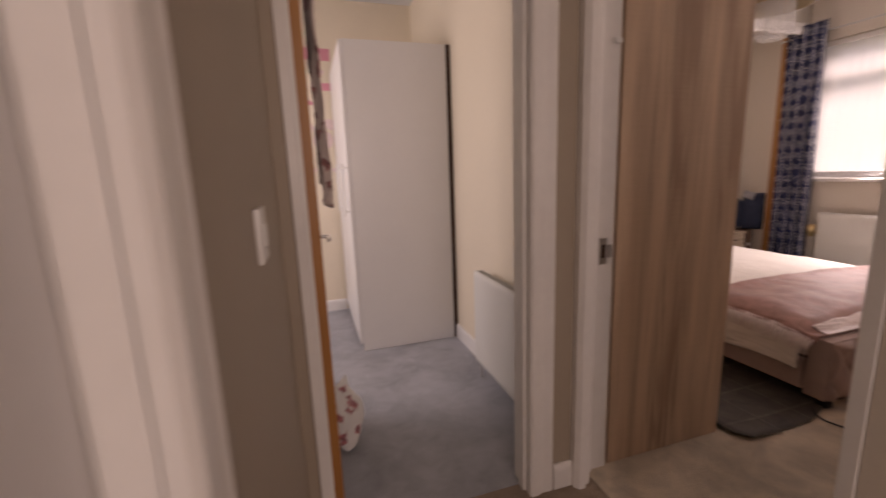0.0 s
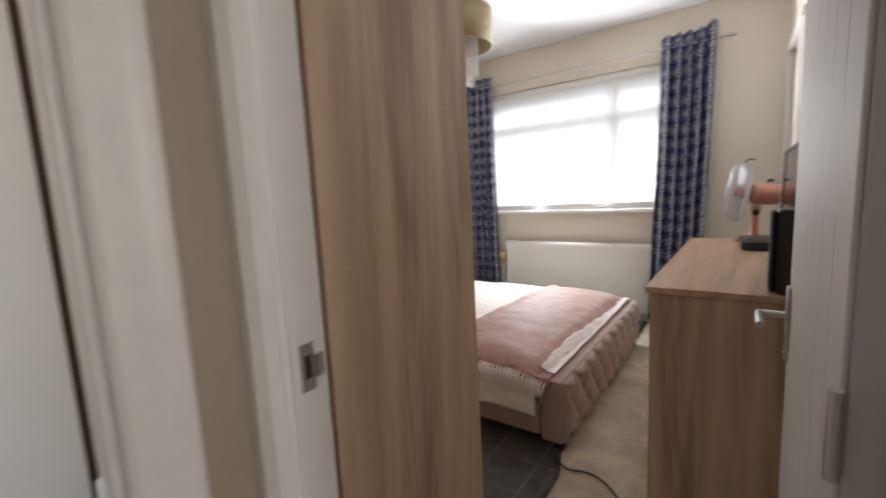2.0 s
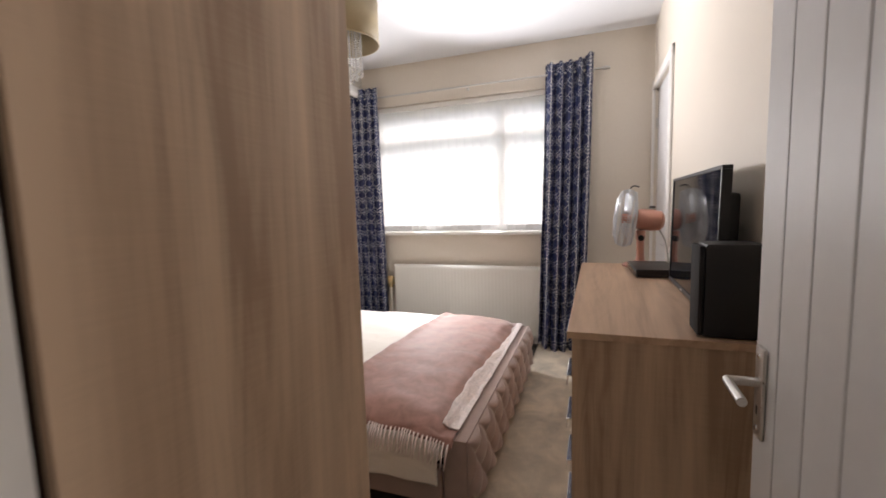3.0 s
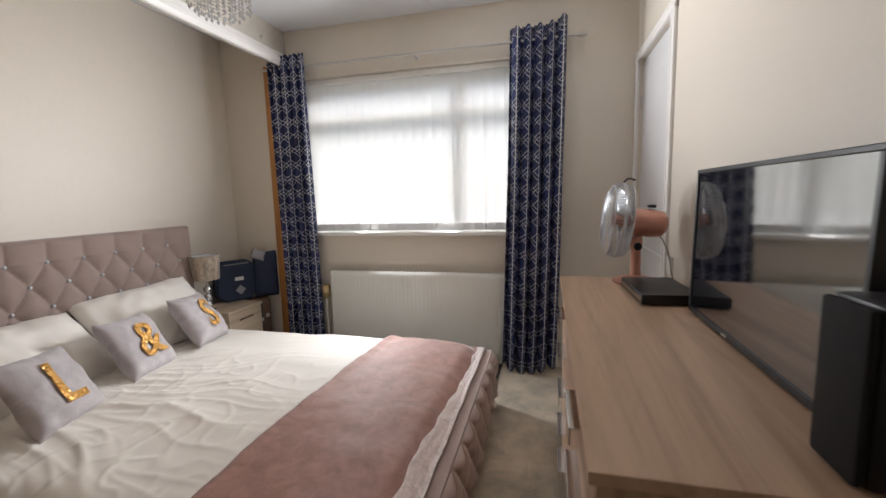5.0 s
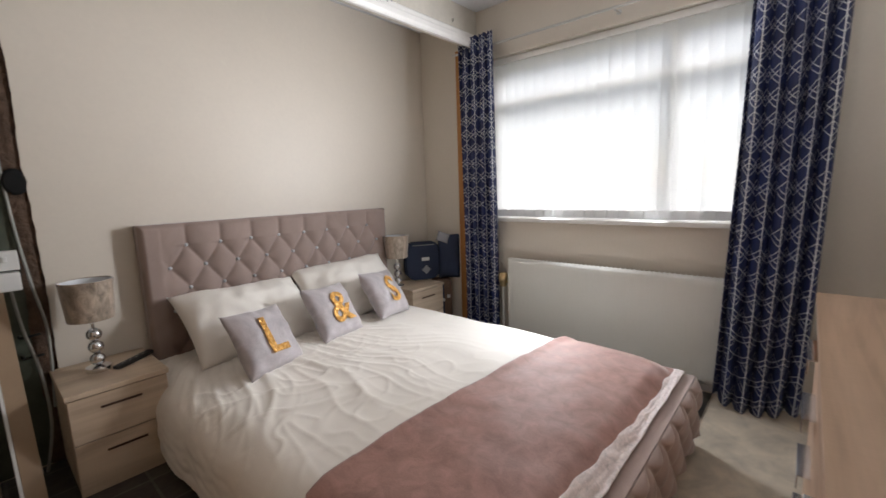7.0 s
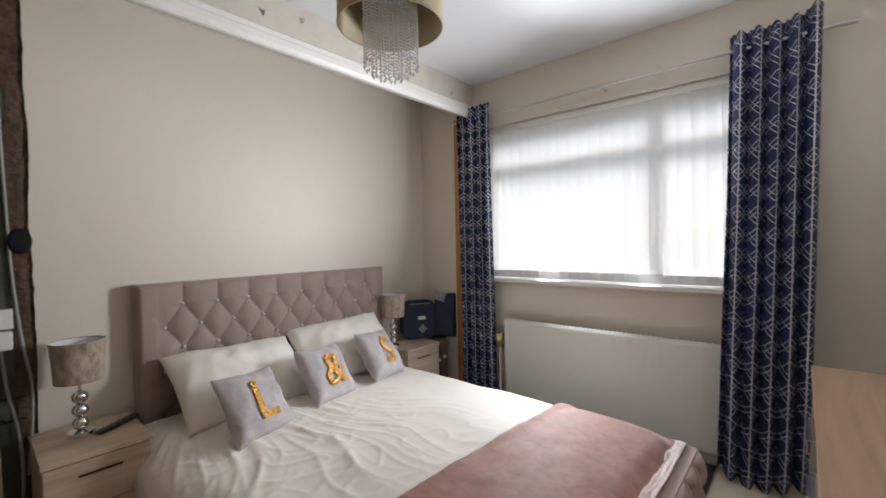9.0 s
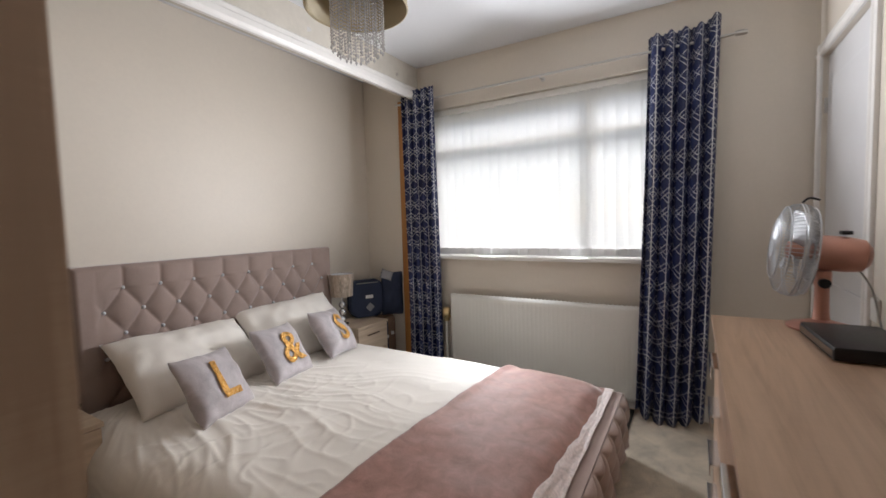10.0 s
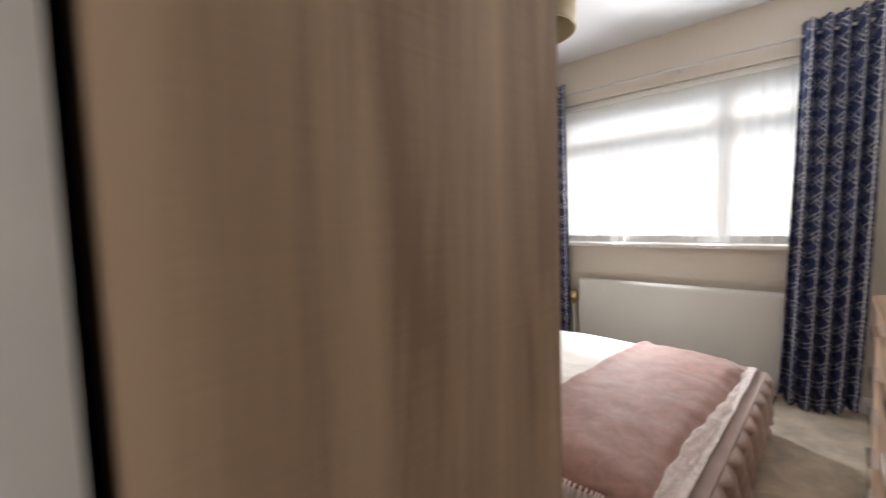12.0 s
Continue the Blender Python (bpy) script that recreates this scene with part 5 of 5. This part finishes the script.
coat = thing("folded_coat", "dark coat with a pale collar hung beside the case", "coat", m=pose(5.035, 3.745, 0.478, 0, 0, -50))
part("body", pillow_mesh(0.20, 0.40, 0.09, 4.0, 20, 0.03, 0.02), NAVY_CLOTH, coat, smooth=180, m=pose(0, 0, 0.20, 90, 0, 0))
part("collar", pillow_mesh(0.11, 0.09, 0.03, 2.0, 12), GREY_CLOTH, coat, "pale grey collar", smooth=180, m=pose(-0.05, -0.04, 0.375, 70, 20, 0))
bag_low = thing("leather_bag", "worn brown leather bag standing on the floor", "bag", m=pose(4.985, 3.80, 0.0, 0, 0, -40))
part("body", block((-0.085, -0.06, 0.008), (0.085, 0.10, 0.475), 0.03), TAN_BAG, bag_low, smooth=40)
for x in (-0.05, 0.0, 0.05):
    part("strap", block((x - 0.011, -0.066, 0.06), (x + 0.011, -0.0605, 0.44), 0.002), TAN_BAG if x else NAVY_CLOTH, bag_low)
    part("buckle", block((x - 0.014, -0.070, 0.28 + 0.6 * x), (x + 0.014, -0.0662, 0.31 + 0.6 * x), 0.001), STEEL, bag_low)

# ---- the bare corner beside the wardrobe ----
sock = thing("socket_box", "white double socket box on the bare green wall", "socket")
part("back_box", block((2.20, NORTH - 0.045, 0.975), (2.372, NORTH - 0.005, 1.065), 0.006), WHITE_PLASTIC, sock)
for x in (2.205, 2.29):
    pl = part("plug", block((x, NORTH - 0.075, 0.885), (x + 0.078, NORTH - 0.006, 0.968), 0.008), WHITE_PLASTIC, sock)
    part("switch", block((x + 0.03, NORTH - 0.052, 1.015), (x + 0.045, NORTH - 0.046, 1.04), 0.002), WHITE_PLASTIC, sock)
hole = thing("wall_hole", "black knocked-out hole in the bare wall", "hole")
# solid black disc, its colour giving the hole's inner shade
part("rim", lathe([(0, 0), (0.05, 0.001), (0.055, 0.008), (0.04, 0.014), (0, 0.006)], (0, 0, 0), 14, pose(2.405, NORTH - 0.012, 1.37, 90, 0, 0) @ Matrix.Diagonal((0.8, 1.1, 1, 1))), VOID, hole, smooth=180)
for k, pts in enumerate((((2.345, NORTH - 0.012, 2.2), (2.352, NORTH - 0.012, 1.9), (2.362, NORTH - 0.012, 1.55), (2.375, NORTH - 0.014, 1.2), (2.40, NORTH - 0.03, 0.9), (2.425, NORTH - 0.05, 0.66), (2.405, NORTH - 0.06, 0.3)), ((2.33, NORTH - 0.05, 0.885), (2.345, NORTH - 0.06, 0.70), (2.375, NORTH - 0.10, 0.5), (2.38, NORTH - 0.12, 0.25), (2.34, NORTH - 0.1, 0.012)), ((2.25, NORTH - 0.05, 0.885), (2.255, NORTH - 0.06, 0.6), (2.30, NORTH - 0.09, 0.3), (2.32, NORTH - 0.1, 0.012)))):
    tagged(finish("wall_cable", tube(smooth_line(pts, 8), 0.006, 8), GREY_CORD, 180), "loose grey cable hanging on the bare wall", "cable")
plank = thing("leaning_board", "tan board with a white edge leaning in the dark corner", "board", m=look((2.285, 3.60, 0.012), (2.275, 4.02, 0.90)) @ pose(0, 0, 0, -90, 0, 0))
part("board", block((-0.035, 0.0, -0.006), (0.03, 0.97, 0.006), 0.002), CARD, plank)
part("edge_strip", block((-0.047, 0.0, -0.007), (-0.036, 0.97, 0.009), 0.002), GLOSS, plank, "white edge strip")
for z in (0.56, 0.66):
    tagged(finish("wall_hook", tube([(2.33, NORTH - 0.008, z), (2.33, NORTH - 0.05, z), (2.40, NORTH - 0.055, z + 0.006)], 0.006, 8), CORD, 40), "dark metal hook on the bare wall", "hook")
cup = thing("wall_cupboard", "small brown wooden box fixed high on the bare wall", "cupboard")
part("body", block((2.16, NORTH - 0.16, 2.14), (2.325, NORTH - 0.002, 2.52), 0.003), CARD, cup)
part("front", block((2.163, NORTH - 0.175, 2.143), (2.322, NORTH - 0.161, 2.517), 0.002), CARD, cup)


# ---- doors ----
def lever(parent, m, side=1):
    """A lever handle on a long plate; the plate's face looks along +y before m."""
    p = part("handle", block((-0.02, 0.0005, -0.085), (0.02, 0.008, 0.085), 0.003), STEEL, parent, "brushed steel lever handle", smooth=40, m=m)
    part("lever", tube(smooth_line([(0, 0.006, 0.018), (0, 0.05, 0.018), (-0.012 * side, 0.056, 0.018), (-0.085 * side, 0.054, 0.013)], 4), 0.0085, 10), STEEL, p, smooth=60)
    for z in (-0.068, 0.068):
        part("screw", lathe([(0, 0), (0.005, 0), (0.004, 0.002), (0, 0.0022)], (0, 0, 0), 10, pose(0, 0.008, z, -90, 0, 0)), CHROME, p)
    part("keyhole", block((-0.003, 0.0082, -0.042), (0.003, 0.0088, -0.026)), CORD, p)
    return p


door = tagged(new("door_1"), "open white door of grooved vertical boards", "door", kind="structure")
DM = pose(1.512, 0.962, 0.0, 0, 0, -1.2)
door.matrix_world = DM
LEAF = 0.728
part("core", block((0, -0.040, 0.008), (LEAF, -0.006, 1.985), 0.001), DOOR_PAINT, door)
boards = 7
bw = LEAF / boards
bb = part("board", block((0.0022, -0.0058, 0.009), (bw - 0.0022, 0.0, 1.984), 0.0028), DOOR_PAINT, door)
for k in range(1, boards):
    repeat(bb, pose(bw * k, 0, 0))
lever(door, pose(LEAF - 0.045, 0.0, 0.915))
for z in (0.25, 1.0, 1.75):
    part("hinge", tube([(-0.004, 0.003, z - 0.045), (-0.004, 0.003, z + 0.045)], 0.006, 8), STEEL, door, smooth=60)

closed = tagged(new("door_2"), "closed white cupboard door near the window", "door", kind="structure")
part("leaf", block((DOOR_W[0] + 0.004, SOUTH - 0.06, 0.008), (DOOR_W[1] - 0.004, SOUTH - 0.022, DOOR_W[2] - 0.004), 0.002), DOOR_PAINT, closed)
for z0, z1 in ((0.22, 0.95), (1.12, 1.98)):
    part("raised_panel", block((DOOR_W[0] + 0.11, SOUTH - 0.0215, z0), (DOOR_W[1] - 0.11, SOUTH - 0.014, z1), 0.006), DOOR_PAINT, closed)
for z in (0.35, 1.87):
    part("hinge", block((DOOR_W[1] - 0.012, SOUTH - 0.0215, z - 0.04), (DOOR_W[1] - 0.002, SOUTH - 0.006, z + 0.04), 0.003), STEEL, closed)

hall_door = tagged(new("door_3"), "closed white hallway door", "door", kind="structure")
part("leaf", block((HALL_W - 0.06, HD_S + 0.004, 0.006), (HALL_W - 0.022, HD_N - 0.004, DOOR_T), 0.002), DOOR_PAINT, hall_door)
lining("door_frame_hall", 1, HD_S, HD_N, DOOR_T, HALL_W - 0.12, HALL_W + 0.004, "white painted lining of the hallway door")

child_door = tagged(new("door_4"), "open white door with a bare wooden edge", "door", kind="structure")
child_door.matrix_world = pose(KID_L + 0.042, HALL_N + 0.085, 0.0, 0, 0, 91)
part("leaf", block((0.003, 0.0, 0.008), (0.70, 0.0405, 1.985), 0.001), DOOR_PAINT, child_door)
part("edge", block((-0.004, 0.0, 0.008), (0.0025, 0.0405, 1.985), 0.001), ORANGE_WOOD, child_door, "bare orange wooden edge")
lever(child_door, pose(0.645, 0.0, 0.93, 0, 0, 180), -1)


# ---- hallway and child's room ----
sw = thing("light_switch", "white light switch on the hallway wall", "light switch", at=(HALL_W, 1.205, 1.135))
part("plate", block((0.0005, -0.043, -0.043), (0.009, 0.043, 0.043), 0.003), WHITE_PLASTIC, sw, smooth=40)
part("rocker", block((0.0092, -0.012, -0.018), (0.013, 0.012, 0.018), 0.002), WHITE_PLASTIC, sw)

kw = thing("child_wardrobe", "tall white wardrobe with long white handles", "wardrobe")
KX0, KX1, KY0, KY1, KH = 0.725, 1.415, 3.275, 4.28, 2.045
part("side_panel", block((KX0 + 0.02, KY0, 0.002), (KX1, KY0 + 0.018, KH), 0.001), WHITE_BOARD, kw)
part("side_panel", block((KX0 + 0.02, KY1 - 0.018, 0.002), (KX1, KY1, KH), 0.001), WHITE_BOARD, kw)
part("top_panel", block((KX0 + 0.02, KY0 + 0.0185, KH - 0.018), (KX1, KY1 - 0.0185, KH)), WHITE_BOARD, kw)
part("back_panel", block((KX1 - 0.012, KY0 + 0.0185, 0.01), (KX1 - 0.001, KY1 - 0.0185, KH - 0.02)), DARK_GAP, kw)
for k in range(2):
    y0 = KY0 + 0.002 + k * (KY1 - KY0) / 2
    y1 = KY0 - 0.002 + (k + 1) * (KY1 - KY0) / 2
    d = part("door", block((KX0, y0, 0.06), (KX0 + 0.018, y1, KH - 0.004), 0.001), WHITE_BOARD, kw)
    h = bmesh.new()
    yh = y0 + 0.05 if k else y0 + 0.06
    add_tube(h, [(KX0 - 0.03, yh, 0.95), (KX0 - 0.03, yh, 1.30)], 0.007, 10)
    for z in (0.98, 1.27):
        add_tube(h, [(KX0 - 0.03, yh, z), (KX0 - 0.0005, yh, z)], 0.005, 8)
    part("handle", h, WHITE_PLASTIC, d, "long white bar handle", smooth=60)
# added dark sheet that stands for the shade in this narrow gap
setting("wall_gap_shade", block((KX1 + 0.001, KY0 + 0.004, 0.0), (HALL_E + 0.078, KY0 + 0.012, KH)), DARK_GAP, "dark brown sheet painted as the shade between wardrobe and wall", "gap filler")


def sticker(name, label, x0, x1, z0, z1, material, oval=False, tilt=0.0):
    """A flat wall sticker on the child's room wall."""
    w, h = (x1 - x0) / 2, (z1 - z0) / 2
    m = pose((x0 + x1) / 2, 4.2988, (z0 + z1) / 2, 90, 0, 0) @ pose(0, 0, 0, 0, 0, tilt)
    bm = lathe([(0, 0), (1.0, 0), (1.0, 0.001), (0, 0.001)], (0, 0, 0), 24, Matrix.Diagonal((w, h, 1, 1))) if oval else block((-w, -h, 0), (w, h, 0.001))
    ob = finish(name, bm, material)
    ob.matrix_world = m
    return tagged(ob, label, "wall sticker", "wall stickers")


sticker("wall_sticker", "flat pink sign sticker on the cream wall", 0.44, 0.74, 2.165, 2.26, STICKER_PINK, tilt=-2)
sticker("wall_sticker", "flat pink sign sticker on the cream wall", 0.57, 0.76, 1.925, 1.985, STICKER_PINK, tilt=-1)
sticker("wall_sticker", "pale green strip sticker on the cream wall", 0.44, 0.62, 2.345, 2.38, STICKER_GREEN)
sticker("wall_sticker", "pale green strip sticker on the cream wall", 0.46, 0.58, 2.06, 2.09, STICKER_GREEN)
sticker("wall_sticker", "small lilac bird-shaped sticker", 0.615, 0.69, 2.045, 2.085, STICKER_PALE, True, 20)
sticker("wall_sticker", "small red bird-shaped sticker", 0.51, 0.58, 1.81, 1.845, STICKER_PINK, True, -20)
sticker("wall_sticker", "pale pink rounded sticker shape", 0.55, 0.72, 1.44, 1.60, STICKER_PALE, True)
sticker("wall_sticker", "pale pink rounded sticker shape", 0.58, 0.68, 1.28, 1.43, STICKER_PALE, True)
sticker("wall_sticker", "long floral sticker strip", 0.46, 0.60, 1.62, 1.655, STICKER_PALE, True, -38)
sticker("wall_sticker", "long floral sticker strip", 0.66, 0.74, 1.60, 1.70, STICKER_PALE, True, 30)
sticker("wall_sticker", "pale pink rounded sticker shape", 0.46, 0.57, 1.24, 1.28, STICKER_PALE, True, 20)
sticker("wall_sticker", "pale pink rounded sticker shape", 0.68, 0.78, 1.24, 1.28, STICKER_PALE, True, -20)


def robe_face(u, v):
    z = 1.98 - 0.82 * v
    wide = 0.34 * (1 - 0.55 * v) * (0.9 + 0.15 * math.sin(7 * v))
    y = HALL_N + 0.22 + wide * u + 0.02 * math.sin(14 * v)
    x = KID_L + 0.052 + 0.035 * abs(math.sin(9 * u + 2.2 * v)) * (0.4 + v * 0.5) + 0.012 * (1 + wobble(u, v, 0, 6.0))
    return Vector((x, y, z - 0.05 * math.sin(5 * u)))


robe = thing("hanging_robe", "floral mauve robe hanging on the child's door", "robe")
part("cloth", sheet(robe_face, 40, 40), FLORAL, robe, smooth=180, thick=0.006)
toy = thing("fabric_bag", "soft white floral fabric bag slumped on the grey carpet", "fabric bag", m=pose(KID_L + 0.095, 2.30, 0.15, 80, 8, 70))
part("body", pillow_mesh(0.17, 0.30, 0.13, 5.0, 24, 0.06, 0.03, 2.8), FLORAL_WHITE, toy, smooth=180)
bpy.context.view_layer.update()
